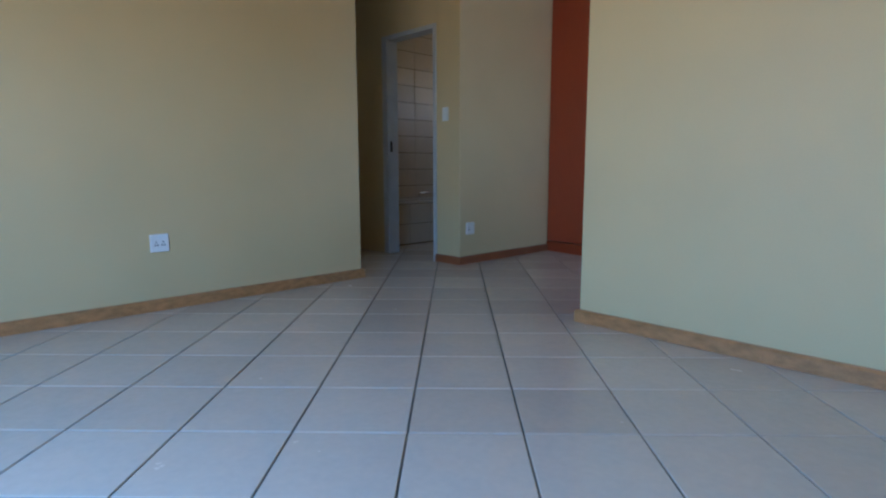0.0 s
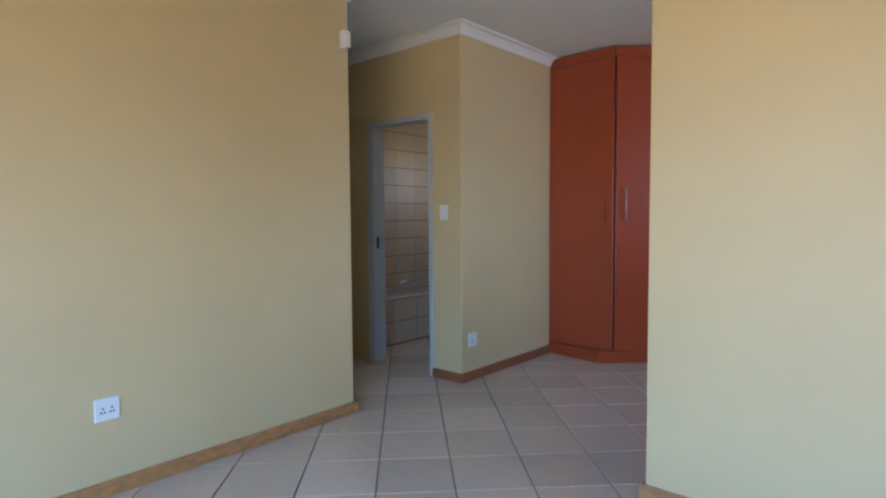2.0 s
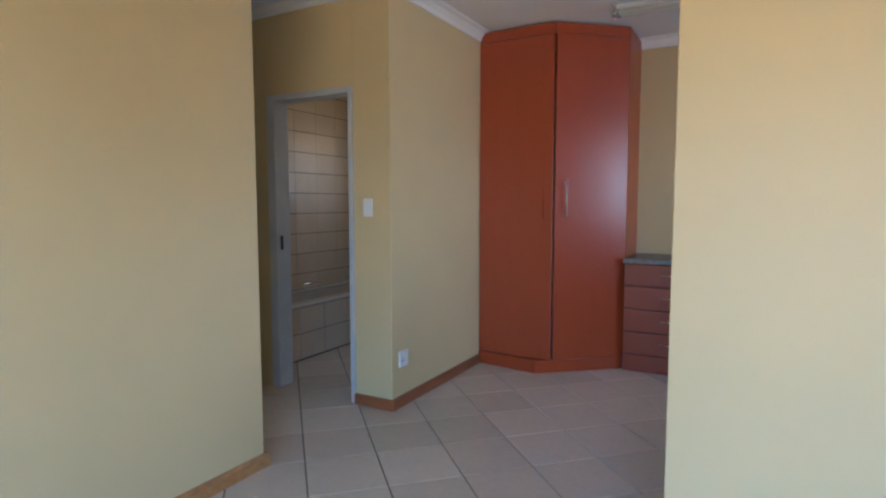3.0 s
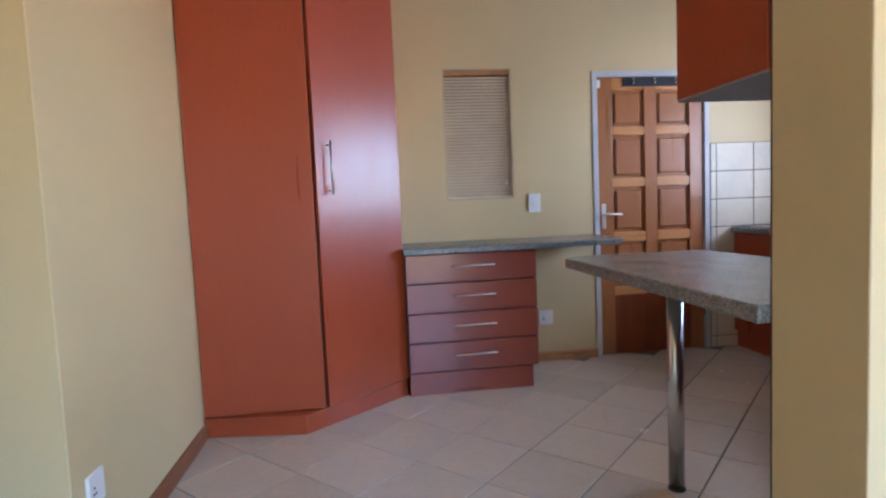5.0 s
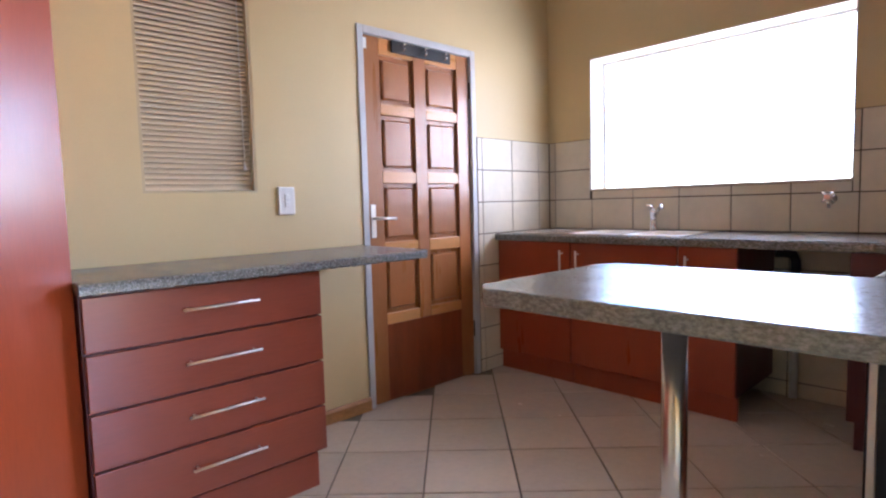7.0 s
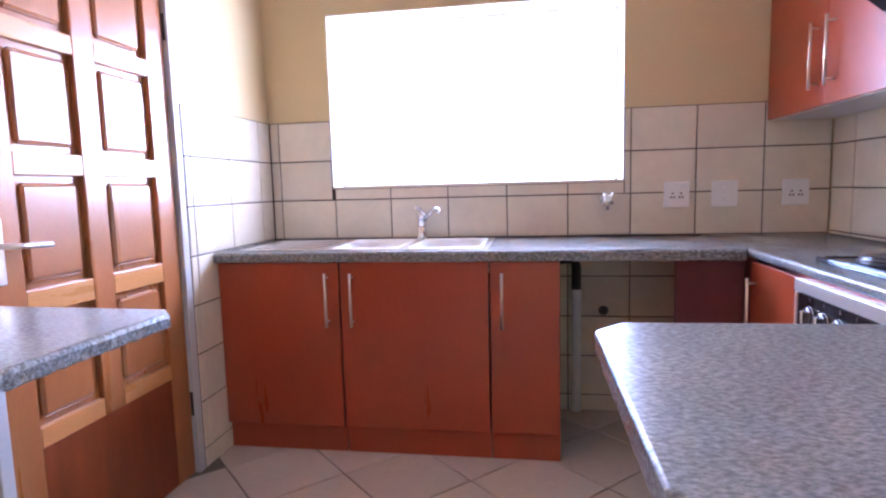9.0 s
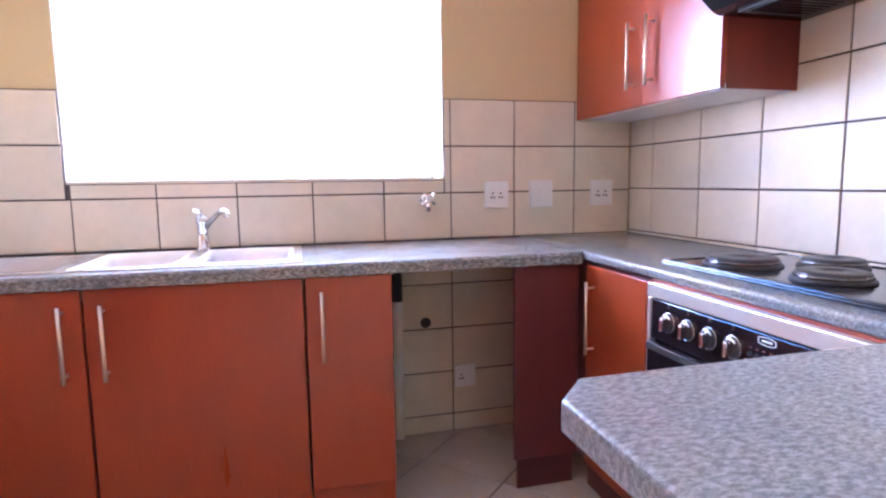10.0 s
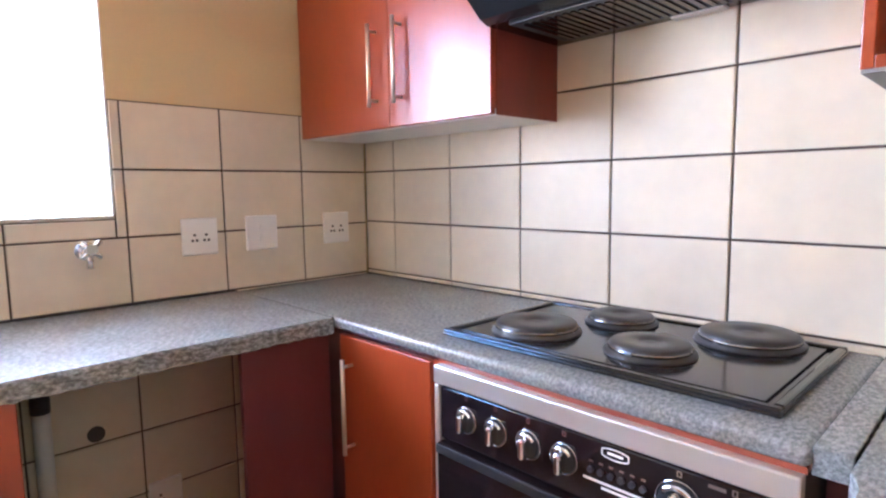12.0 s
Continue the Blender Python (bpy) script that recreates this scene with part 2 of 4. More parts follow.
def ragged_edge(a, b, out, z0, z1, n, depth, seed):
    """A chipped front strip from a to b, standing out by depth, its lower line uneven."""
    r = random.Random(seed)
    s = Shape()
    a, b, o = Vector((*a, 0)), Vector((*b, 0)), Vector((*out, 0))
    rows = []
    for i in range(n + 1):
        p = a + (b - a) * (i / n)
        d, low = depth * r.uniform(0.75, 1.1), z0 - r.uniform(0.0, 0.004)
        rows.append([s.bm.verts.new(q) for q in (p + Vector((0, 0, z1)), p + o * d * 0.5 + Vector((0, 0, z1 - 0.002)), p + o * d + Vector((0, 0, z1 - 0.009)),
                                                 p + o * d * 0.9 + Vector((0, 0, (z0 + z1) / 2)), p + o * d + Vector((0, 0, low + 0.004)), p + Vector((0, 0, low)))])
    for p, q in zip(rows, rows[1:]):
        for k in range(6):
            s.bm.faces.new((p[k], p[(k + 1) % 6], q[(k + 1) % 6], q[k]))
    s.bm.faces.new(rows[0])
    s.bm.faces.new(rows[-1][::-1])
    return s


ORIGIN = {}


def mesh_of(name, shape, material, at):
    me = bpy.data.meshes.new(name)
    bmesh.ops.recalc_face_normals(shape.bm, faces=shape.bm.faces)
    bmesh.ops.translate(shape.bm, verts=shape.bm.verts, vec=-Vector(at))
    shape.bm.to_mesh(me)
    shape.bm.free()
    me.materials.append(material)
    return me


def part(name, shape, material, parent, label=""):
    ob = new(name, mesh_of(name, shape, material, ORIGIN[parent]))
    ob.parent = parent
    ORIGIN[ob] = ORIGIN[parent]
    return tagged(ob, label)


def thing(name, at, label, category, group=""):
    ob = new(name)
    ob.location = at
    ORIGIN[ob] = Vector(at)
    return tagged(ob, label, category, group)


def solid(name, shape, material, at, label, category, group=""):
    ob = new(name, mesh_of(name, shape, material, at))
    ob.location = at
    ORIGIN[ob] = Vector(at)
    return tagged(ob, label, category, group)


def setting(name, shape, material, label, category):
    ob = new(name, mesh_of(name, shape, material, (0, 0, 0)))
    ORIGIN[ob] = Vector((0, 0, 0))
    return tagged(ob, label, category, kind="structure")


# ---- large structure ----
CEIL = 2.70
XE, YN, YS = 2.43, 2.75, -0.255          # kitchen east face, north face, living side of the dividing wall
LX, LY = 4.6, -4.2                        # far faces of the living room
XW, YC = -1.887, -0.365                   # living west wall, corridor corner
XB, YB = -1.755, 0.59                     # corner of the bathroom block

setting("ground", Shape().box(-60, 60, -60, 60, -0.4, -0.12), M_GROUND, "dry orange-brown earth around the house", "ground")
floor = setting("floor", Shape().box(-3.95, LX + 0.2, LY - 0.2, YN + 0.2, -0.12, -0.007), M_GROUT, "floor slab with dark grout between beige tiles", "floor")
setting("ceiling", Shape().box(-3.95, LX + 0.2, LY - 0.2, YN + 0.2, CEIL, CEIL + 0.12), M_CEIL, "plain off-white painted ceiling", "ceiling")

# walls, with openings left between the pieces
s = Shape()
FD = (0.752, 1.645, 2.045)                # front door frame, outer
BW = (-0.31, 0.172, 1.177, 2.073)         # blind window
s.box(-3.95, -3.2, YN, YN + 0.2, 0, CEIL).box(-2.4, BW[0], YN, YN + 0.2, 0, CEIL).box(-3.2, -2.4, YN, YN + 0.2, 0, 1.45).box(-3.2, -2.4, YN, YN + 0.2, 2.05, CEIL)
s.box(BW[0], BW[1], YN, YN + 0.2, 0, BW[2]).box(BW[0], BW[1], YN, YN + 0.2, BW[3], CEIL)
s.box(BW[1], FD[0], YN, YN + 0.2, 0, CEIL).box(FD[0], FD[1], YN, YN + 0.2, FD[2], CEIL).box(FD[1], XE + 0.2, YN, YN + 0.2, 0, CEIL)
wall_north = setting("wall_north", s, M_WALL, "tan painted plaster wall with front door and blind", "wall")
s = Shape()
WIN = (0.92, 2.405, 1.165, 2.05)
s.box(XE, XE + 0.2, 0, WIN[0], 0, CEIL).box(XE, XE + 0.2, WIN[1], YN, 0, CEIL)
s.box(XE, XE + 0.2, WIN[0], WIN[1], 0, WIN[2]).box(XE, XE + 0.2, WIN[0], WIN[1], WIN[3], CEIL)
wall_east = setting("wall_east", s, M_WALL, "tan painted plaster wall with kitchen window", "wall")
wall_south = setting("wall_divider", Shape().box(0, LX, YS, -0.012, 0, CEIL, 0.004), M_WALL, "tan painted plaster wall between living room and kitchen", "wall")
setting("wall_living_west", Shape().box(XW - 0.12, XW, LY, YC, 0, CEIL, 0.004).box(-3.95, XW - 0.12, YC - 0.12, YC, 0, CEIL), M_WALL,
        "tan painted plaster wall with a square corner", "wall")
s = Shape()
SD = (-0.5, 2.4, 1.92)                      # sliding door to the garden
s.box(XW - 0.12, SD[0], LY - 0.2, LY, 0, CEIL).box(SD[1], LX, LY - 0.2, LY, 0, CEIL).box(SD[0], SD[1], LY - 0.2, LY, SD[2], CEIL)
setting("wall_living_south", s, M_WALL, "tan painted plaster wall around the garden door", "wall")
setting("wall_living_east", Shape().box(LX, LX + 0.2, LY - 0.2, 0, 0, CEIL), M_WALL, "tan painted plaster wall", "wall")
s = Shape()
BD = (-2.80, -2.044, 2.08)                # bathroom door frame, outer
s.prism([(BD[1], YB), (XB, YB), (XB, YN), (XB - 0.12, YN), (XB - 0.12, YB + 0.11), (BD[1], YB + 0.11)], 0, CEIL, 0.003).box(BD[0], BD[1], YB, YB + 0.11, BD[2], CEIL)
s.box(-3.95, BD[0], YB, YB + 0.11, 0, CEIL)
setting("wall_bathroom", s, M_WALL, "tan painted plaster block around the bathroom", "wall")
setting("wall_west", Shape().box(-3.95, -3.72, YC, YN, 0, CEIL), M_WALL, "tan painted plaster wall", "wall")

# skirting boards and cornices
SK = [(0, 0.001), (0.022, 0.001), (0.022, 0.058), (0.014, 0.07), (0, 0.07)]
setting("baseboard_living", Shape().sweep([(-o, z) for o, z in SK], [(XW, LY), (XW, YC), (-3.7, YC)]), M_PINE, "varnished pine skirting board", "skirting")
setting("baseboard_divider", Shape().sweep(SK, [(0, -0.02), (0, YS), (LX, YS)][::-1]), M_PINE, "varnished pine skirting board with knots", "skirting")
setting("baseboard_block", Shape().sweep([(-o, z) for o, z in SK], [(BD[1] + 0.002, YB), (XB, YB), (XB, 1.86)]), M_DARKBASE, "dark stained wooden skirting board", "skirting")
setting("baseboard_north", Shape().sweep([(-o, z) for o, z in SK], [(0.115, YN), (FD[0], YN)]), M_PINE, "varnished pine skirting board", "skirting")
CO = [(0, CEIL - 0.078), (0.012, CEIL - 0.078), (0.022, CEIL - 0.05), (0.045, CEIL - 0.022), (0.078, CEIL - 0.012), (0.078, CEIL), (0, CEIL)]
s = Shape()
RCO = [(-o, z) for o, z in CO]
s.sweep(RCO, [(XW, LY), (XW, YC), (-3.72, YC)])
s.sweep(RCO, [(-3.72, YB), (XB, YB), (XB, YN), (XE, YN), (XE, 0), (0, -0.012), (0, YS), (LX, YS), (LX, LY), (XW, LY)])
setting("cornice", s, M_CORNICE, "white coved plaster cornice", "cornice")


# ---- windows and doors ----
FA, FB = XE + 0.165, XE + 0.195
w = setting("window_1", Shape().box(FA, FB, WIN[0], WIN[0] + 0.02, WIN[2], WIN[3]).box(FA, FB, WIN[1] - 0.02, WIN[1], WIN[2], WIN[3])
            .box(FA, FB, WIN[0] + 0.02, WIN[1] - 0.02, WIN[2], WIN[2] + 0.02).box(FA, FB, WIN[0] + 0.02, WIN[1] - 0.02, WIN[3] - 0.02, WIN[3]),
            M_PLASTIC, "narrow white framed kitchen window, bright outside", "window")
p = part("pane", Shape().box(FA + 0.012, FA + 0.016, WIN[0] + 0.02, WIN[1] - 0.02, WIN[2] + 0.02, WIN[3] - 0.02), M_GLASS, w)
p.visible_shadow = False
for a, b in ((WIN[0], WIN[0] + 0.006), (WIN[1] - 0.006, WIN[1])):
    part("reveal", Shape().box(XE - 0.002, FA, a, b, WIN[2] + 0.013, WIN[3] - 0.007), M_CORNICE, w, "white painted window reveal")
part("reveal", Shape().box(XE - 0.002, FA, WIN[0], WIN[1], WIN[3] - 0.006, WIN[3]), M_CORNICE, w, "white painted window reveal")
part("window_sill", Shape().box(XE - 0.004, FA, WIN[0] + 0.002, WIN[1] - 0.002, WIN[2], WIN[2] + 0.012, 0.003), M_WTILE, w, "cream tiled window sill")

# unseen opening, added so that the bathroom gets some light
w = setting("window_2", Shape().box(-3.2, -3.16, YN + 0.08, YN + 0.12, 1.45, 2.05).box(-2.44, -2.4, YN + 0.08, YN + 0.12, 1.45, 2.05)
            .box(-3.16, -2.44, YN + 0.08, YN + 0.12, 1.45, 1.49).box(-3.16, -2.44, YN + 0.08, YN + 0.12, 2.01, 2.05), M_PLASTIC, "small white bathroom window, unseen, added to let light in", "window")
p = part("pane", Shape().box(-3.16, -2.44, YN + 0.098, YN + 0.102, 1.49, 2.01), M_GLASS, w)
p.visible_shadow = False

s = Shape()
for a, b in ((SD[0], SD[0] + 0.06), (SD[1] - 0.06, SD[1]), ((SD[0] + SD[1]) / 2 - 0.04, (SD[0] + SD[1]) / 2 + 0.04)):
    s.box(a, b, LY - 0.14, LY - 0.08, 0.05, SD[2] - 0.06)
s.box(SD[0], SD[1], LY - 0.14, LY - 0.08, 0, 0.05).box(SD[0], SD[1], LY - 0.14, LY - 0.08, SD[2] - 0.06, SD[2])
setting("door_3", s, M_FRAME, "open-view aluminium sliding garden door", "door")

# window with venetian blind
bw = thing("window_blind", (-0.07, YN + 0.03, BW[2]), "cream venetian blind, closed, in a small recessed window", "blind")
part("head_rail", Shape().box(BW[0] + 0.012, BW[1] - 0.012, YN + 0.008, YN + 0.045, BW[3] - 0.045, BW[3] - 0.008, 0.004), M_PINE, bw, "brown wooden head rail")
nslat = 38
z0, z1 = BW[2] + 0.030, BW[3] - 0.055
for i in range(nslat):
    z = z0 + (z1 - z0) * i / (nslat - 1)
    s = Shape()
    crown = [(-0.0135, -0.0042), (-0.009, -0.0012), (-0.003, 0.0), (0.003, 0.0), (0.009, -0.0012), (0.0135, -0.0042)]
    ends = [[s.bm.verts.new((x, y, h)) for y, h in crown + [(y, h - 0.0008) for y, h in crown[::-1]]] for x in (BW[0] + 0.013, BW[1] - 0.013)]
    k = len(ends[0])
    for q in range(k):
        s.bm.faces.new((ends[0][q], ends[0][(q + 1) % k], ends[1][(q + 1) % k], ends[1][q]))
    s.bm.faces.new(ends[0][::-1])
    s.bm.faces.new(ends[1])
    bmesh.ops.transform(s.bm, verts=s.bm.verts, matrix=pose(0, YN + 0.03, z, 50))
    part("slat", s, M_BLIND, bw)
part("bottom_rail", Shape().box(BW[0] + 0.02, BW[1] - 0.02, YN + 0.02, YN + 0.04, BW[2] + 0.012, BW[2] + 0.024, 0.003), M_BLIND, bw)
part("cord", Shape().rod((BW[1] - 0.05, YN + 0.008, BW[2] + 0.13), (BW[1] - 0.05, YN + 0.008, BW[3] - 0.05), 0.0015, 6), M_PLASTIC, bw)
part("tassel", Shape().rod((BW[1] - 0.05, YN + 0.008, BW[2] + 0.1), (BW[1] - 0.05, YN + 0.008, BW[2] + 0.135), 0.009, 10, 0.004), M_PLASTIC, bw)
w = setting("window_3", Shape().box(BW[0], BW[0] + 0.012, YN + 0.002, YN + 0.1, BW[2], BW[3]).box(BW[1] - 0.012, BW[1], YN + 0.002, YN + 0.1, BW[2], BW[3])
            .box(BW[0] + 0.012, BW[1] - 0.012, YN + 0.002, YN + 0.1, BW[2], BW[2] + 0.01).box(BW[0] + 0.012, BW[1] - 0.012, YN + 0.002, YN + 0.1, BW[3] - 0.008, BW[3]),
            M_LINING, "small recessed window with tan painted lining", "window")
# opaque board added behind the slats: blocks outside light, keeps the gaps dark
part("pane", Shape().box(BW[0] + 0.012, BW[1] - 0.012, YN + 0.09, YN + 0.095, BW[2] + 0.01, BW[3] - 0.008), M_BACKBOARD, w, "opaque brown board added to keep outside light off the slats")

# front door
d = setting("door_1", Shape().box(FD[0] + 0.042, FD[1] - 0.042, YN + 0.034, YN + 0.062, -0.007, FD[2] - 0.042), M_DOOR, "varnished wooden panel front door, closed, reddish brown", "door")
x0, x1 = FD[0] + 0.042, FD[1] - 0.042
DT = FD[2] - 0.042
part("frame", Shape().box(FD[0], FD[0] + 0.04, YN - 0.008, YN + 0.12, 0, FD[2], 0.004).box(FD[1] - 0.04, FD[1], YN - 0.008, YN + 0.12, 0, FD[2], 0.004)
     .box(FD[0] + 0.04, FD[1] - 0.04, YN - 0.008, YN + 0.12, FD[2] - 0.04, FD[2], 0.004), M_FRAME, d, "pale grey steel door frame")
ROWS = [(0.50, 0.83), (0.90, 1.225), (1.29, 1.595), (1.655, 1.915)]
XM = 1.195
for a, b in ((x0, 0.905), (XM - 0.045, XM + 0.045), (1.497, x1)):
    part("stile", Shape().box(a, b, YN + 0.012, YN + 0.034, 0.44 if a > 1 and a < 1.3 else 0.006, DT, 0.004), M_DOOR, d)
for a, b in ((0.905, XM - 0.045), (XM + 0.045, 1.497)):
    prev = 0.44
    for lo, hi in ROWS + [(DT, DT)]:
        part("rail", Shape().box(a, b, YN + 0.0125, YN + 0.034, prev, lo, 0.003), M_DOORRAIL, d, "lighter wooden rail")
        prev = hi
    for lo, hi in ROWS:
        m = 0.022
        part("panel", Shape().box(a + m, b - m, YN + 0.019, YN + 0.034, lo + m, hi - m, 0.011, 1), M_DOOR, d, "raised wooden panel")
part("kick_panel", Shape().box(0.905, 1.497, YN + 0.015, YN + 0.034, 0.006, 0.44, 0.003), M_KICK, d, "plain dark red lower door panel")
h = part("lock_plate", Shape().box(0.812, 0.846, YN + 0.006, YN + 0.012, 0.93, 1.11, 0.003), M_NICKEL, d, "worn brass lock plate")
part("handle", Shape().pipe([(0.829, YN + 0.01, 1.035), (0.829, YN - 0.035, 1.035), (0.835, YN - 0.045, 1.035), (0.85, YN - 0.047, 1.035), (0.945, YN - 0.045, 1.03)], 0.008), M_NICKEL, d, "metal lever handle")
for z in (1.75, 0.25):
    part("hinge", Shape().rod((x1 + 0.004, YN + 0.008, z), (x1 + 0.004, YN + 0.008, z + 0.1), 0.007), M_DARK, d)
part("latch", Shape().box(0.797, 0.82, YN + 0.005, YN + 0.012, 1.93, 1.985, 0.002), M_PLASTIC, d, "small white alarm contact")
hr = thing("hook_rail", (1.21, YN, 1.945), "black coat rail with three metal hooks on the front door", "coat rail")
part("board", Shape().box(0.985, 1.435, YN - 0.004, YN + 0.0115, 1.935, 2.0, 0.004), M_DARK, hr)
for x in (1.05, 1.21, 1.37):
    part("hook", Shape().pipe([(x, YN - 0.004, 1.98), (x, YN - 0.03, 1.975), (x, YN - 0.04, 1.985)], 0.006).pipe([(x, YN - 0.004, 1.965), (x, YN - 0.02, 1.95), (x, YN - 0.035, 1.948), (x, YN - 0.04, 1.96)], 0.005), M_CHROME, hr)

# bathroom door frame (door swung away into the room)
s = Shape()
s.box(BD[1] - 0.035, BD[1], YB - 0.012, YB + 0.12, 0, BD[2], 0.004).box(BD[0], BD[0] + 0.075, YB - 0.012, YB + 0.12, 0, BD[2], 0.004)
s.box(BD[0] + 0.075, BD[1] - 0.035, YB - 0.012, YB + 0.12, BD[2] - 0.04, BD[2], 0.004)
d = setting("door_2", s, M_FRAME, "grey steel door frame of the bathroom, open", "door")
part("strike_plate", Shape().box(BD[0] + 0.075, BD[0] + 0.078, YB + 0.02, YB + 0.045, 1.0, 1.1), M_DARK, d, "dark strike plate")

# ---- bathroom ----
TX = -3.08
bath = thing("bathtub", (-3.4, 1.7, 0), "cream built-in bathtub with a tiled front", "bathtub")
part("front_panel", Shape().box(TX - 0.06, TX - 0.006, 0.72, YN - 0.02, 0.0, 0.452), M_WGROUT, bath, "dark grouted backing")
s = Shape()
s.box(TX - 0.09, TX + 0.012, 0.715, YN - 0.012, 0.452, 0.485, 0.012).box(-3.70, -3.62, 0.715, YN - 0.012, 0.452, 0.485, 0.01)
s.box(-3.62, TX - 0.09, 0.715, 0.82, 0.452, 0.485, 0.008).box(-3.62, TX - 0.09, YN - 0.12, YN - 0.012, 0.452, 0.485, 0.008)
part("rim", s, M_TUB, bath)
s = Shape()
s.box(-3.62, -3.60, 0.82, YN - 0.12, 0.08, 0.452).box(TX - 0.11, TX - 0.09, 0.82, YN - 0.12, 0.08, 0.452).box(-3.60, TX - 0.11, 0.82, YN - 0.12, 0.06, 0.08)
s.box(-3.60, TX - 0.11, 0.82, 0.84, 0.08, 0.452).box(-3.60, TX - 0.11, YN - 0.14, YN - 0.12, 0.08, 0.452)
part("basin", s, M_TUB, bath)
part("grab_handle", Shape().pipe([(-3.60, 1.75, 0.49), (-3.60, 1.75, 0.53), (-3.60, 1.78, 0.54), (-3.60, 1.97, 0.54), (-3.60, 2.0, 0.53), (-3.60, 2.0, 0.49)], 0.011), M_CHROME, bath, "chrome grab handle")


# ---- small fittings on walls ----
def wall_plate(kind, centre, normal, w, h, label, group, dots=(), rocker=False):
    """A cover plate; normal: the way it faces, along x or y."""
    nx, ny = normal
    t = thing(kind, centre, label, "socket" if "socket" in kind else "switch", group)
    m = pose(*centre) @ Matrix(((-ny, nx, 0, 0), (nx, ny, 0, 0), (0, 0, 1, 0), (0, 0, 0, 1)))

    def put(name, x0, x1, y0, y1, z0, z1, material, bevel=0.0):
        s = Shape().box(x0, x1, y0, y1, z0, z1, bevel)
        bmesh.ops.transform(s.bm, matrix=m, verts=s.bm.verts)
        part(name, s, material, t)

    put("cover", -w / 2, w / 2, -0.002, 0.011, -h / 2, h / 2, M_PLASTIC, 0.004)
    if rocker:
        for k in range(2 if h > 0.09 else 1):
            put("rocker", -0.012, 0.012, 0.011, 0.015, -0.03 + k * 0.034, -0.004 + k * 0.034, M_PLASTIC, 0.0015)
    for x, z in dots:
        put("pin_hole", x - 0.004, x + 0.004, 0.0105, 0.0118, z - 0.004, z + 0.004, M_DARK)
    return t


PINS = [(-0.026, -0.012), (-0.012, -0.012), (-0.019, 0.006), (0.012, -0.012), (0.026, -0.012), (0.019, 0.006)]
wall_plate("wall_socket", (XW, -1.812, 0.404), (1, 0), 0.105, 0.105, "white double wall socket on the tan wall above pine skirting", "wall sockets", PINS)
wall_plate("wall_socket", (XB, 0.718, 0.314), (1, 0), 0.10, 0.105, "white wall socket low on the tan block", "wall sockets", PINS[:3])
wall_plate("light_switch", (-1.926, YB, 1.304), (0, -1), 0.07, 0.115, "white light switch beside the bathroom door", "light switches", rocker=True)
wall_plate("light_switch", (0.311, YN, 1.138), (0, -1), 0.085, 0.13, "white light switch beside the blind", "light switches", rocker=True)
wall_plate("wall_socket", (0.37, YN, 0.316), (0, -1), 0.10, 0.105, "white wall socket beneath the overhanging worktop", "wall sockets", PINS[:3])
XT = XE - 0.010
wall_plate("wall_socket", (XT, 0.678, 1.096), (-1, 0), 0.116, 0.122, "white double socket on cream kitchen tiles", "kitchen sockets", [(x, z * 1.0) for x, z in PINS])
wall_plate("wall_switch", (XT, 0.461, 1.096), (-1, 0), 0.116, 0.122, "white stove isolator switch on cream kitchen tiles", "kitchen sockets", rocker=True)
wall_plate("wall_socket", (XT, 0.150, 1.096), (-1, 0), 0.114, 0.120, "white double socket in the tiled corner", "kitchen sockets", PINS)
wall_plate("wall_socket", (XT, 0.834, 0.265), (-1, 0), 0.10, 0.105, "white socket low in the tiled appliance gap", "kitchen sockets", PINS[:3])
ms = thing("motion_detector", (XW, -0.405, 2.38), "small white alarm sensor high on the tan wall", "sensor")
part("housing", Shape().box(XW - 0.002, XW + 0.045, -0.435, -0.375, 2.325, 2.43, 0.010), M_PLASTIC, ms)
part("lens", Shape().box(XW + 0.044, XW + 0.049, -0.428, -0.382, 2.345, 2.385, 0.003), M_CORNICE, ms)

fl = thing("ceiling_light", (-0.1, 1.79, CEIL), "white double fluorescent batten under the ceiling, off", "ceiling light")
part("batten", Shape().box(-0.66, 0.58, 1.755, 1.825, CEIL - 0.035, CEIL, 0.006), M_PLASTIC, fl)
for y in (1.755, 1.825):
    t = part("tube", Shape().rod((-0.66, y, CEIL - 0.06), (0.58, y, CEIL - 0.06), 0.014), M_TUBE, fl)
    for x in (-0.69, 0.58):
        part("end_cap", Shape().rod((x, y, CEIL - 0.06), (x + 0.05, y, CEIL - 0.06), 0.016), M_STEEL, t)
for x in (-0.69, 0.61):
    part("lampholder", Shape().box(x - 0.006, x + 0.008, 1.735, 1.845, CEIL - 0.078, CEIL, 0.003), M_STEEL, fl)


# ---- kitchen furniture ----
def bar_handle(parent, p, q, out, r=0.006, stand=0.032):
    """A bar on two pegs from p to q, standing off along out."""
    p, q, out = Vector(p), Vector(q), Vector(out)
    d = (q - p).normalized()
    h = part("handle", Shape().rod(p + out * stand - d * 0.02, q + out * stand + d * 0.02, r, 12), M_NICKEL, parent, "satin metal bar handle")
    for e in (p, q):
        part("peg", Shape().rod(e, e + out * stand, r * 0.75, 8), M_NICKEL, h)


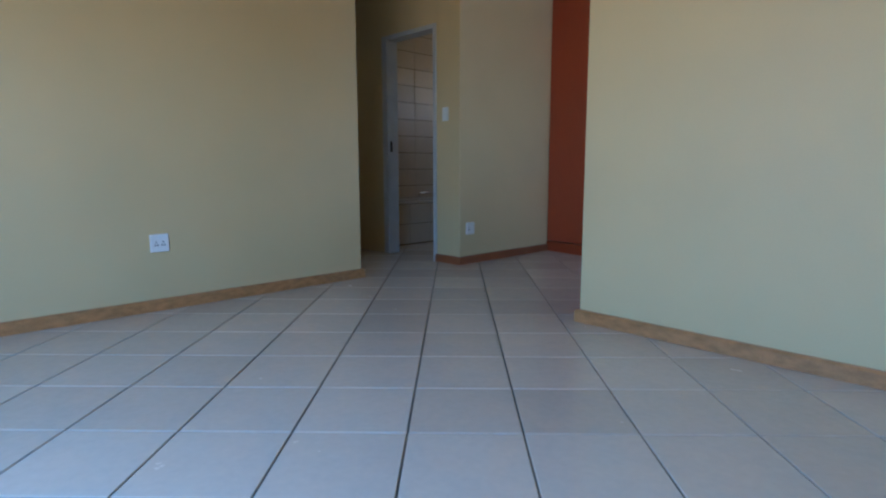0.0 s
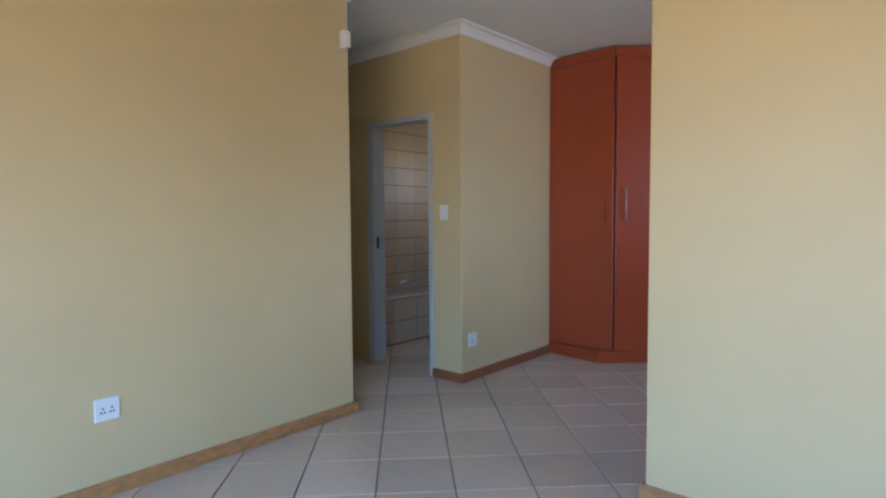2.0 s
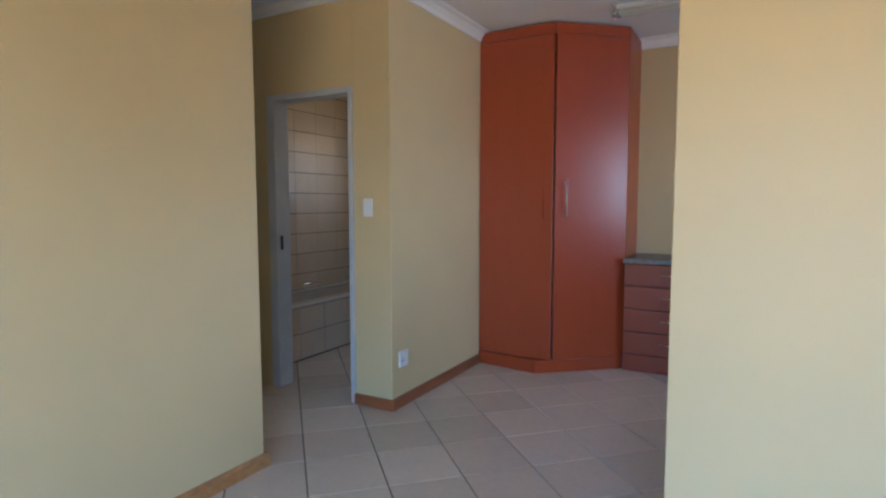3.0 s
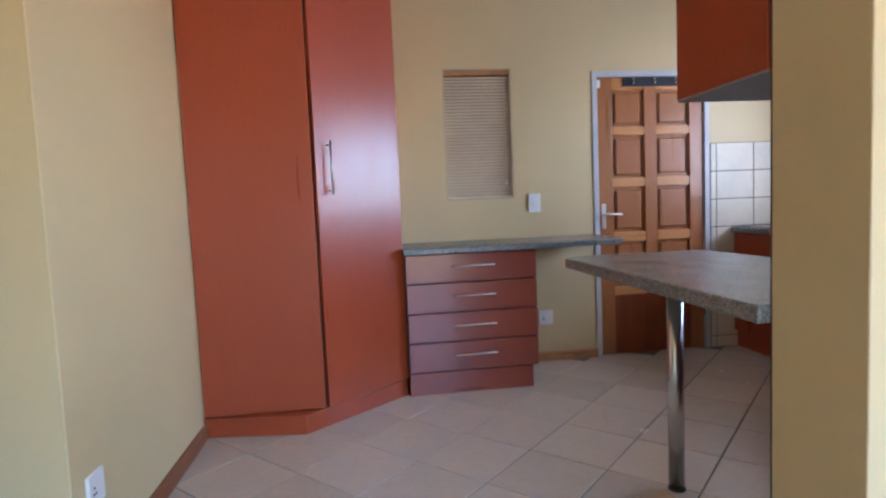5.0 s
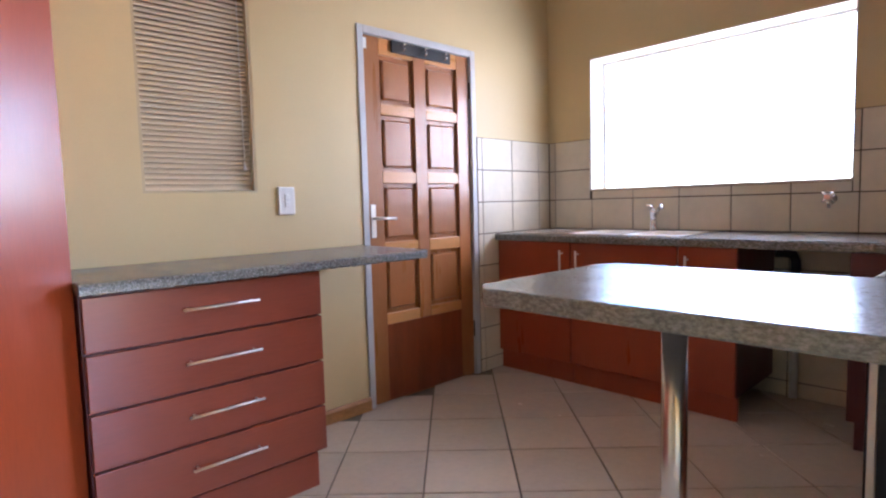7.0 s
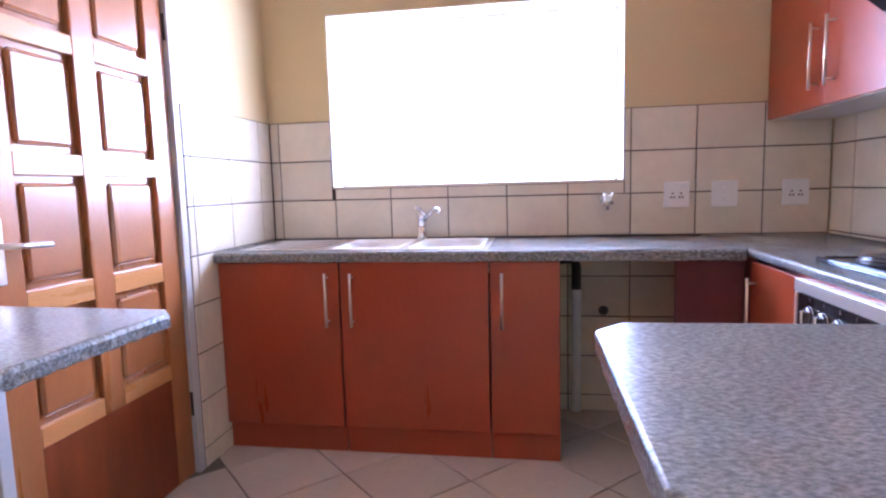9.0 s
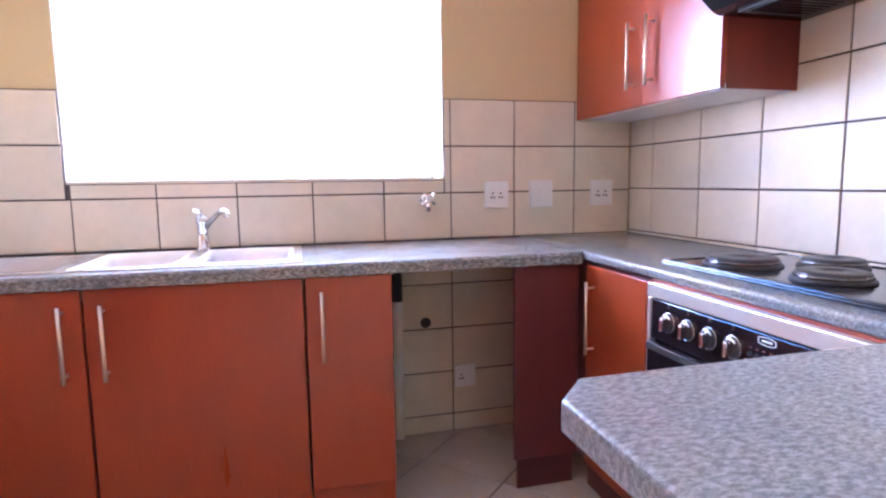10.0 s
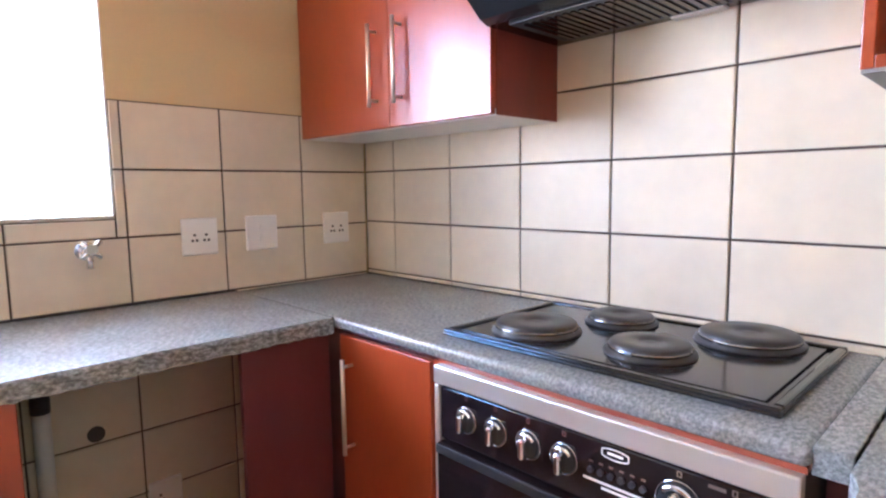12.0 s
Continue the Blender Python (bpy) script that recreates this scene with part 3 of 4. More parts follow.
# corner wardrobe
A, B, C = (-1.75, 1.875), (-1.13, 1.865), (-0.665, 2.275)
WT = 2.685
wd = thing("corner_wardrobe", (-1.3, 2.3, 0), "tall cherry veneer corner wardrobe with angled door, closed, to the ceiling", "wardrobe")
# body coloured near black, standing in for shade between the fronts
part("body", Shape().prism([(-1.752, 1.90), (-1.14, 1.89), (-0.683, 2.29), (-0.683, YN - 0.003), (-1.752, YN - 0.003)], 0.1, WT), M_BLACKGAP, wd, "carcass coloured near black as the shade in the gaps")
part("plinth", Shape().prism([(-1.752, 1.862), (-1.225, 1.785), (-0.672, 2.262), (-0.672, YN - 0.004), (-1.752, YN - 0.004)], 0.0, 0.10, 0.002), M_CHERRY, wd)
part("side_panel", Shape().box(-0.683, -0.663, 2.29, YN - 0.004, 0.1, WT - 0.001, 0.002), M_CHERRY, wd, "cherry veneer side panel")


def slab_on(a, b, t0, t1, z0, z1, out0, out1):
    """A board on the upright plane from a to b, between fractions t0 and t1."""
    a, b = Vector((*a, 0)), Vector((*b, 0))
    d = b - a
    n = Vector((d.y, -d.x, 0)).normalized()
    p = [a + d * t0 + n * out0, a + d * t0 + n * out1, a + d * t1 + n * out1, a + d * t1 + n * out0]
    return Shape().prism([(v.x, v.y) for v in p], z0, z1, 0.003)


part("front_panel", slab_on(A, B, 0.0, 1.0, 0.104, 2.60, -0.012, 0.008), M_CHERRY, wd, "plain cherry veneer front")
part("pelmet", slab_on(A, B, 0.0, 1.0, 2.604, WT, -0.012, 0.008), M_CHERRY, wd)
part("pelmet", slab_on(B, C, 0.01, 1.0, 2.604, WT, -0.012, 0.008), M_CHERRY, wd)
dr = part("door", slab_on(B, C, 0.026, 1.0, 0.104, 2.60, -0.012, 0.010), M_CHERRY, wd, "glossy cherry veneer door")
dv = (Vector((*C, 0)) - Vector((*B, 0))).normalized()
nv = Vector((dv.y, -dv.x, 0))
hp = Vector((*B, 0)) + dv * 0.095 + nv * 0.010
bar_handle(dr, hp + Vector((0, 0, 1.25)), hp + Vector((0, 0, 1.49)), nv)

# drawer unit
DX0, DX1, DY = -0.655, 0.150, 2.215
du = thing("drawer_unit", (-0.27, 2.5, 0), "cherry veneer unit with four drawers beneath a stone-look worktop", "drawer unit")
part("body", Shape().box(DX0, DX1 - 0.004, DY + 0.02, YN - 0.03, 0.137, 0.862), M_CHERRY_SHADE, du)
part("plinth", Shape().box(DX0, DX1 - 0.035, DY + 0.012, YN - 0.03, 0.0, 0.136, 0.002), M_CHERRY_H, du)
ZD = [0.142, 0.323, 0.503, 0.684, 0.860]
for lo, hi in zip(ZD, ZD[1:]):
    dd = part("drawer", Shape().box(DX0 + 0.004, DX1, DY, DY + 0.02, lo + 0.004, hi - 0.004, 0.003), M_CHERRY_H, du)
    zc = lo + (hi - lo) * 0.56
    bar_handle(dd, (-0.355, DY, zc), (-0.135, DY, zc), (0, -1, 0), 0.005, 0.028)
wt = thing("worktop", (0, 2.5, 0.866), "grey stone-look laminate worktop reaching past the drawers towards the front door", "worktop")
part("top", Shape().prism([(-0.66, 2.190), (0.672, 2.170), (0.704, 2.195), (0.73, YN - 0.012), (-0.66, YN - 0.004)], 0.866, 0.90, 0.003), M_STONE, wt)
part("front_edge", ragged_edge((-0.66, 2.190), (0.672, 2.170), (0, -1), 0.866, 0.8985, 90, 0.007, 3), M_STONE_EDGE, wt, "worn pale edge strip")

# base units under the window
FX = 1.848
UN = [(2.185, 2.738), (1.545, 2.181), (1.255, 1.541)]


def door_front(parent, y0, y1, z0, z1, hy):
    f = part("door", Shape().box(FX - 0.018, FX, y0 + 0.002, y1 - 0.002, z0, z1, 0.003), M_CHERRY, parent)
    bar_handle(f, (FX - 0.018, hy, 0.60), (FX - 0.018, hy, 0.79), (-1, 0, 0))


for i, (a, b) in enumerate(UN):
    u = thing("base_cabinet", (2.13, (a + b) / 2, 0), "cherry veneer base cabinet with a closed door beneath the sink worktop", "base cabinet", "cabinets under the window")
    part("body", Shape().box(FX + 0.001, XE - 0.03, a + 0.018, b - 0.018, 0.12, 0.72), M_CHERRY_SHADE, u)
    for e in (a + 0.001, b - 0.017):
        part("side_panel", Shape().box(FX + 0.001, XE - 0.03, e, e + 0.016, 0.12, 0.86 if e < 1.3 else 0.73), M_CHERRY_SHADE, u)
    part("top_rail", Shape().box(FX + 0.001, FX + 0.018, a + 0.018, b - 0.018, 0.72, 0.86), M_CHERRY_SHADE, u)
    part("plinth", Shape().box(FX + 0.012, FX + 0.03, a + 0.001, b - 0.001, 0, 0.119), M_CHERRY, u)
    door_front(u, a, b, 0.125, 0.855, (2.235, 2.125, 1.49)[i])
u = thing("corner_cabinet", (2.1, 0.4, 0), "cherry veneer corner base cabinet beside the oven, closed", "base cabinet")
# filler coloured dark for the shade in this corner
part("filler_panel", Shape().box(FX - 0.012, FX + 0.008, 0.566, 0.815, 0.13, 0.86, 0.002), M_CHERRY_SHADE, u, "dark side panel with the corner's shade in its colour")
part("filler_plinth", Shape().box(FX + 0.02, FX + 0.035, 0.566, 0.79, 0, 0.13), M_CHERRY_SHADE, u)
part("body", Shape().box(1.436, XE - 0.03, 0.02, 0.535, 0.10, 0.86), M_CHERRY_SHADE, u)
part("plinth", Shape().box(1.436, 1.83, 0.50, 0.52, 0, 0.099), M_CHERRY_SHADE, u)
f = part("door", Shape().box(1.440, 1.80, 0.536, 0.554, 0.11, 0.855, 0.003), M_CHERRY, u)
bar_handle(f, (1.745, 0.554, 0.56), (1.745, 0.554, 0.78), (0, 1, 0))

# oven housing, oven and hob
OX0, OX1, OY = 0.705, 1.425, 0.548
oh = thing("oven_cabinet", (0.98, 0.28, 0), "cherry veneer housing around the built-in oven", "base cabinet")
part("side_panel", Shape().box(OX1 - 0.012, OX1 + 0.008, 0.02, OY, 0, 0.86), M_CHERRY, oh)
part("end_panel", Shape().box(0.52, 0.54, 0.02, 0.475, 0, 0.86, 0.002), M_CHERRY, oh, "plain cherry end panel beneath the peninsula")
part("back_panel", Shape().box(0.54, OX0 - 0.004, 0.44, 0.458, 0, 0.86), M_CHERRY_SHADE, oh)
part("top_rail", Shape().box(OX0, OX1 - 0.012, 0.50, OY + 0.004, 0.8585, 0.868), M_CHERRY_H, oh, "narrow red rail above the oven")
part("plinth", Shape().box(OX0, OX1 - 0.012, 0.50, 0.515, 0, 0.1), M_CHERRY_SHADE, oh)
ov = thing("oven", (1.06, 0.3, 0.1), "built-in black glass oven with steel trim and knobs", "oven")
part("body", Shape().box(OX0 + 0.004, OX1 - 0.014, 0.06, OY, 0.10, 0.85), M_DARK, ov)
part("trim", Shape().box(OX0 + 0.002, OX1 - 0.013, OY, OY + 0.022, 0.818, 0.858, 0.003).box(OX1 - 0.028, OX1 - 0.013, OY, OY + 0.02, 0.105, 0.815, 0.003)
     .box(OX0 + 0.002, OX0 + 0.022, OY, OY + 0.02, 0.105, 0.815, 0.003), M_TRIM, ov, "pale satin steel surround")
cp = part("control_panel", Shape().box(OX0 + 0.024, OX1 - 0.03, OY, OY + 0.017, 0.695, 0.813, 0.003), M_GLASSBLACK, ov, "black control panel")
od = part("oven_door", Shape().box(OX0 + 0.024, OX1 - 0.03, OY, OY + 0.03, 0.11, 0.69, 0.004), M_GLASSBLACK, ov, "black glass oven door")
part("door_lip", Shape().box(OX0 + 0.026, OX1 - 0.032, OY + 0.030, OY + 0.036, 0.668, 0.688, 0.002), M_DARK, od, "black moulded top lip")
CY = OY + 0.017
for x in (1.317, 1.236, 1.155, 1.075, 0.868, 0.788):
    big = x < 0.9
    r = 0.036 if big else 0.028
    k = part("knob", Shape().rod((x, CY, 0.757), (x, CY + 0.008, 0.757), r * 0.93, 28, r * 0.86), M_DARK, cp, "black knob with chrome ring")
    turn = [(x + r * math.cos(radians(a)), CY + 0.002, 0.757 + r * math.sin(radians(a))) for a in range(0, 375, 15)]
    part("ring", Shape().pipe(turn, 0.0014, 6), M_CHROME, k, "thin chrome ring")
    arc = [(x + r * 0.74 * math.cos(radians(a)), CY + 0.008, 0.757 + r * 0.74 * math.sin(radians(a))) for a in range(35, 150, 10)]
    part("crescent", Shape().pipe(arc, r * 0.15, 8), M_CHROME, k, "chrome upper rim")
    part("grip", Shape().box(x - r * 0.24, x + r * 0.24, CY + 0.004, CY + 0.028, 0.757 - r * 0.82, 0.757 + r * 0.60, r * 0.2, 3), M_CHROME, k, "chrome finger grip")
    part("mark", Shape().box(x - 0.004, x + 0.004, CY, CY + 0.001, 0.799, 0.801).box(x - 0.004, x - 0.002, CY, CY + 0.001, 0.801, 0.807).box(x + 0.002, x + 0.004, CY, CY + 0.001, 0.801, 0.807).box(x - 0.004, x + 0.004, CY, CY + 0.001, 0.807, 0.809), M_STEEL, cp, "small white printed symbol")
s = Shape()
n = 20
ring = [(0.975 + 0.024 * max(-1, min(1, 1.25 * math.cos(2 * math.pi * i / n))), 0.797 + 0.009 * math.sin(2 * math.pi * i / n)) for i in range(n)]
s.pipe([(x, CY + 0.001, z) for x, z in ring + ring[:2]], 0.0011, 6)
s.box(0.961, 0.989, CY, CY + 0.0014, 0.795, 0.799)
part("badge", s, M_PLASTIC, cp, "oval outlined white badge")
for i in range(6):
    part("button", Shape().rod((1.02 - i * 0.019, CY, 0.758), (1.02 - i * 0.019, CY + 0.006, 0.758), 0.0055, 10), M_DARK, cp, "small black button")
    part("mark", Shape().box(1.016 - i * 0.019, 1.024 - i * 0.019, CY, CY + 0.001, 0.771, 0.775), M_STEEL, cp, "small white printed symbol")
part("lettering", Shape().box(0.915, 1.035, CY, CY + 0.001, 0.738, 0.742).box(0.945, 1.0, CY, CY + 0.001, 0.729, 0.733), M_PLASTIC, cp, "two lines of small white print")
part("indicator", Shape().box(0.80, 0.825, CY, CY + 0.001, 0.800, 0.806), M_STEEL, cp)

hb = thing("hob", (1.09, 0.26, 0.9), "black enamel electric hob with four solid plates", "hob")
s = Shape().box(0.755, 1.462, 0.045, 0.49, 0.9005, 0.908, 0.003).box(0.785, 1.432, 0.075, 0.46, 0.908, 0.9125, 0.002)
part("tray", s, M_BLACK, hb)
for a0, a1, c0, c1 in ((0.755, 1.462, 0.045, 0.062), (0.755, 1.462, 0.473, 0.49), (0.755, 0.772, 0.0625, 0.4725), (1.445, 1.462, 0.0625, 0.4725)):
    part("raised_rim", Shape().box(a0, a1, c0, c1, 0.906, 0.916, 0.004), M_BLACK, hb)
for x, y, r in ((1.30, 0.345, 0.092), (1.195, 0.145, 0.075), (1.03, 0.335, 0.078), (0.915, 0.125, 0.095)):
    p = part("hotplate", Shape().lathe([(r + 0.012, 0.0), (r + 0.010, 0.006), (r, 0.010), (r, 0.020), (r - 0.004, 0.0235), (0.30 * r, 0.0235), (0.28 * r, 0.0215), (0.01, 0.0215)], (x, y, 0.9125), 36), M_IRON, hb)
    part("rim", Shape().lathe([(r + 0.002, 0.008), (r + 0.004, 0.012), (r + 0.003, 0.0165), (r + 0.0005, 0.0165), (r + 0.0003, 0.009)], (x, y, 0.9125), 36), M_RING, p)

# worktops
CT0, CT1 = 0.862, 0.90
SK_IN = (1.915, 2.325)                    # bowls, across
BOWLS = ((1.585, 1.885), (1.945, 2.235))
s = Shape()
s.box(1.811, SK_IN[0], 0.568, YN - 0.012, CT0, CT1).box(SK_IN[1], XE - 0.010, 0.568, YN - 0.012, CT0, CT1)
s.box(SK_IN[0], SK_IN[1], 0.568, BOWLS[0][0], CT0, CT1).box(SK_IN[0], SK_IN[1], BOWLS[0][1], BOWLS[1][0], CT0, CT1).box(SK_IN[0], SK_IN[1], BOWLS[1][1], YN - 0.012, CT0, CT1)
wt = thing("worktop", (2.1, 1.7, CT0), "grey stone-look laminate worktop beneath the window, edge chipped", "worktop")
part("top", s, M_STONE, wt)
part("sealant", Shape().box(XE - 0.018, XE - 0.0112, 0.57, YN - 0.014, CT1 - 0.004, CT1 + 0.006, 0.002), M_DARK, wt, "dark sealant bead along the tiles")
part("front_edge", ragged_edge((1.812, 0.57), (1.812, YN - 0.013), (-1, 0), CT0 - 0.003, CT1 - 0.001, 150, 0.009, 5), M_STONE_EDGE, wt, "chipped rough edge strip")
wt = thing("worktop", (1.5, 0.28, CT0), "grey stone-look laminate worktop with rounded edge around the hob", "worktop")
part("top", Shape().box(0.70, XE - 0.010, 0.0, 0.563, CT0 + 0.007, CT1, 0.012, 4), M_STONE, wt)
part("sealant", Shape().box(1.47, XE - 0.014, 0.0002, 0.005, CT1 - 0.003, CT1 + 0.003, 0.001), M_DARK, wt, "dark sealant bead along the tiles")
part("joint_strip", Shape().box(0.655, 0.70, 0.002, 0.556, CT0, CT1 + 0.002, 0.002), M_STONE, wt, "dull grey joint strip")
part("joint_strip", Shape().box(1.812, XE - 0.012, 0.5632, 0.5678, CT0 + 0.002, CT1 + 0.001), M_DARK, wt, "dark worktop seam")
pn = thing("peninsula", (0.3, 0.63, 0), "stone-look laminate breakfast counter on a steel leg", "counter")
part("top", Shape().prism([(-0.03, -0.008), (0.653, -0.008), (0.653, 0.60), (0.630, 0.64), (0.630, 1.203), (0.568, 1.258), (0.03, 1.258), (-0.03, 1.20)], 0.858, 0.90, 0.006, 3), M_STONE, pn)
leg = part("leg", Shape().rod((0.285, 0.876, 0.012), (0.285, 0.876, 0.852), 0.030, 28), M_STEEL, pn, "brushed steel leg")
part("foot", Shape().lathe([(0.033, 0), (0.033, 0.010), (0.030, 0.013)], (0.285, 0.876, 0.0), 24), M_DARK, leg)
part("flange", Shape().lathe([(0.032, 0), (0.045, 0.003), (0.045, 0.007)], (0.285, 0.876, 0.851), 24), M_STEEL, leg)

# sink and taps
sk = thing("kitchen_sink", (2.12, 2.0, 0.9), "stainless steel double bowl sink set in the worktop", "sink")
s = Shape()
X0, X1, Y0, Y1 = 1.875, 2.365, 1.545, 2.66
s.box(X0, SK_IN[0], Y0, Y1, 0.9005, 0.9045, 0.0015).box(SK_IN[1], X1, Y0, Y1, 0.9005, 0.9045, 0.0015)
s.box(SK_IN[0], SK_IN[1], Y0, BOWLS[0][0], 0.9005, 0.9045).box(SK_IN[0], SK_IN[1], BOWLS[0][1], BOWLS[1][0], 0.9005, 0.9045).box(SK_IN[0], SK_IN[1], BOWLS[1][1], Y1, 0.9005, 0.9035)
part("rim", s, M_STEEL, sk)


def round_rect(x0, x1, y0, y1, r, n=6):
    """Points round a level rectangle with rounded corners."""
    pts = []
    for cx, cy, a0 in ((x1 - r, y1 - r, 0), (x0 + r, y1 - r, 90), (x0 + r, y0 + r, 180), (x1 - r, y0 + r, 270)):
        for k in range(n + 1):
            a = radians(a0 + 90 * k / n)
            pts.append((cx + r * math.cos(a), cy + r * math.sin(a)))
    return pts


for a, b in BOWLS:
    x0, x1 = SK_IN[0] + 0.002, SK_IN[1] - 0.002
    y0, y1 = a + 0.002, b - 0.002
    s = Shape()
    rings = []
    for inset, r, z in ((-0.014, 0.004, 0.9042), (-0.002, 0.055, 0.9062), (0.004, 0.055, 0.9040), (0.012, 0.055, 0.88), (0.020, 0.055, 0.765), (0.032, 0.05, 0.748), (0.055, 0.045, 0.742)):
        rings.append([s.bm.verts.new((x, y, z)) for x, y in round_rect(x0 + inset, x1 - inset, y0 + inset, y1 - inset, r)])
    for p, q in zip(rings, rings[1:]):
        for k in range(len(p)):
            s.bm.faces.new((p[k], p[(k + 1) % len(p)], q[(k + 1) % len(p)], q[k])).smooth = True
    s.bm.faces.new(rings[-1])
    bowl = part("bowl", s, M_SINK, sk)
    part("waste", Shape().lathe([(0.042, 0), (0.042, 0.003), (0.034, 0.004), (0.030, 0.001)], ((x0 + x1) / 2, (a + b) / 2, 0.742), 24), M_CHROME, bowl, "round chrome sink waste")
for i in range(7):
    part("drainer_rib", Shape().box(1.95 + i * 0.055, 1.962 + i * 0.055, 2.29, 2.62, 0.9036, 0.9065, 0.0015), M_STEEL, sk)
tp = thing("kitchen_tap", (2.345, 1.915, 0.9045), "chrome mixer tap at the back of the sink", "tap")
part("base", Shape().lathe([(0.028, 0), (0.026, 0.01), (0.022, 0.014), (0.020, 0.10), (0.024, 0.105), (0.024, 0.125), (0.012, 0.135)], (2.345, 1.915, 0.9045), 20), M_CHROME, tp)
part("spout", Shape().pipe([(2.345, 1.91, 0.985), (2.31, 1.87, 1.03), (2.28, 1.845, 1.05), (2.245, 1.82, 1.058), (2.235, 1.812, 1.05), (2.233, 1.81, 1.035)], 0.011), M_CHROME, tp)
part("lever", Shape().pipe([(2.345, 1.915, 1.035), (2.335, 1.92, 1.055), (2.30, 1.935, 1.062)], 0.007), M_CHROME, tp)
t2 = thing("wall_tap", (XT, 1.006, 1.077), "chrome washing machine tap on the tiled wall", "tap")
part("rosette", Shape().rod((XT, 1.006, 1.077), (XT - 0.012, 1.006, 1.077), 0.028, 20), M_CHROME, t2)
part("body", Shape().rod((XT - 0.01, 1.006, 1.077), (XT - 0.07, 1.006, 1.077), 0.013).rod((XT - 0.055, 1.006, 1.08), (XT - 0.055, 1.006, 1.03), 0.010), M_CHROME, t2)
s = Shape()
for k in range(4):
    a = math.pi / 4 + k * math.pi / 2
    s.rod((XT - 0.08, 1.006, 1.085), (XT - 0.08, 1.006 + 0.034 * math.cos(a), 1.085 + 0.034 * math.sin(a)), 0.007, 8)
s.rod((XT - 0.065, 1.006, 1.082), (XT - 0.092, 1.006, 1.087), 0.015, 16)
part("cross_handle", s, M_CHROME, t2)

# appliance gap: waste standpipe and outlet
wp = thing("waste_pipe", (2.36, 1.16, 0), "white plastic waste pipe with a dark trap in the appliance gap", "pipe")
part("pipe", Shape().pipe([(2.385, 1.15, 0.012), (2.385, 1.15, 0.60), (2.385, 1.15, 0.64)], 0.022), M_PLASTIC, wp)
part("trap", Shape().pipe([(2.385, 1.15, 0.64), (2.385, 1.15, 0.75), (2.38, 1.16, 0.785), (2.36, 1.20, 0.795), (2.34, 1.235, 0.795)], 0.024), M_DARK, wp, "black pipe bend")
solid("drain_outlet", Shape().rod((XT + 0.004, 1.016, 0.526), (XT - 0.006, 1.016, 0.526), 0.024, 20), M_DARK, (XT, 1.016, 0.526), "round black drain outlet in the wall tiles", "drain")


# upper cabinets and hood
uc = thing("wall_cabinet", (1.96, 0.14, 1.43), "cherry veneer wall cabinet with two doors and bar handles, closed", "wall cabinet")
part("body", Shape().box(1.489, XE - 0.012, 0.0, 0.266, 1.444, 2.15), M_CHERRY, uc)
# side sheet darker than the doors: its shade is part of the colour
part("side_panel", Shape().box(1.485, 1.4885, 0.0, 0.265, 1.429, 2.15), M_SIDE_SHADE, uc, "red melamine side, darkened for the shade on it")
part("underside", Shape().box(1.489, XE - 0.012, 0.0, 0.266, 1.428, 1.444), M_WHITEBOARD, uc, "white melamine underside")
for a, b, hx in ((1.489, 1.897, 1.838), (1.899, XE - 0.014, 1.957)):
    dd = part("door", Shape().box(a, b, 0.266, 0.284, 1.430, 2.15, 0.003), M_CHERRY, uc)
    bar_handle(dd, (hx, 0.284, 1.515), (hx, 0.284, 1.722), (0, 1, 0))
WC = (0.0, 0.712, 0.355, 1.408)
oc = thing("open_wall_shelf", (0.38, 0.15, WC[3]), "open cherry veneer wall shelf unit above the peninsula", "wall shelf")
part("side_panel", Shape().box(WC[0], WC[0] + 0.018, 0.0, WC[2], WC[3], 2.3, 0.002), M_CHERRY, oc)
part("side_panel", Shape().box(WC[1] - 0.018, WC[1], 0.0, WC[2], WC[3], 2.3, 0.002), M_CHERRY, oc)
for z in (WC[3], 1.78, 2.28):
    part("shelf", Shape().box(WC[0] + 0.018, WC[1] - 0.018, 0.012, WC[2] - 0.001, z, z + 0.018, 0.001), M_CHERRY, oc)
part("back", Shape().box(WC[0] + 0.018, WC[1] - 0.018, 0.0, 0.012, WC[3], 2.3), M_CHERRY_SHADE, oc)
part("underside", Shape().box(WC[0] + 0.002, WC[1] - 0.002, 0.0, WC[2] - 0.002, WC[3] - 0.006, WC[3] - 0.0005), M_UNDER, oc, "grey laminate underside")

hd = thing("cooker_hood", (1.12, 0.16, 1.64), "black slim cooker hood above the hob", "cooker hood")
s = Shape()
prof = [(0.0, 1.64), (0.30, 1.64), (0.325, 1.65), (0.43, 1.735), (0.43, 1.77), (0.0, 1.80)]
lo = [s.bm.verts.new((0.77, y, z)) for y, z in prof]
hi = [s.bm.verts.new((1.487, y, z)) for y, z in prof]
s.bm.faces.new(lo)
s.bm.faces.new(hi[::-1])
for i in range(len(prof)):
    j = (i + 1) % len(prof)
    s.bm.faces.new((lo[i], hi[i], hi[j], lo[j]))
part("canopy", s, M_BLACK, hd)
part("duct_box", Shape().box(0.95, 1.30, 0.0, 0.28, 1.80, 2.2, 0.003), M_BLACK, hd)
part("filter_frame", Shape().box(0.83, 1.43, 0.05, 0.285, 1.634, 1.640, 0.002), M_DARK, hd)
for i in range(26):
    part("filter_slat", Shape().box(0.85 + i * 0.0215, 0.862 + i * 0.0215, 0.07, 0.265, 1.630, 1.634), M_BLACK, hd)
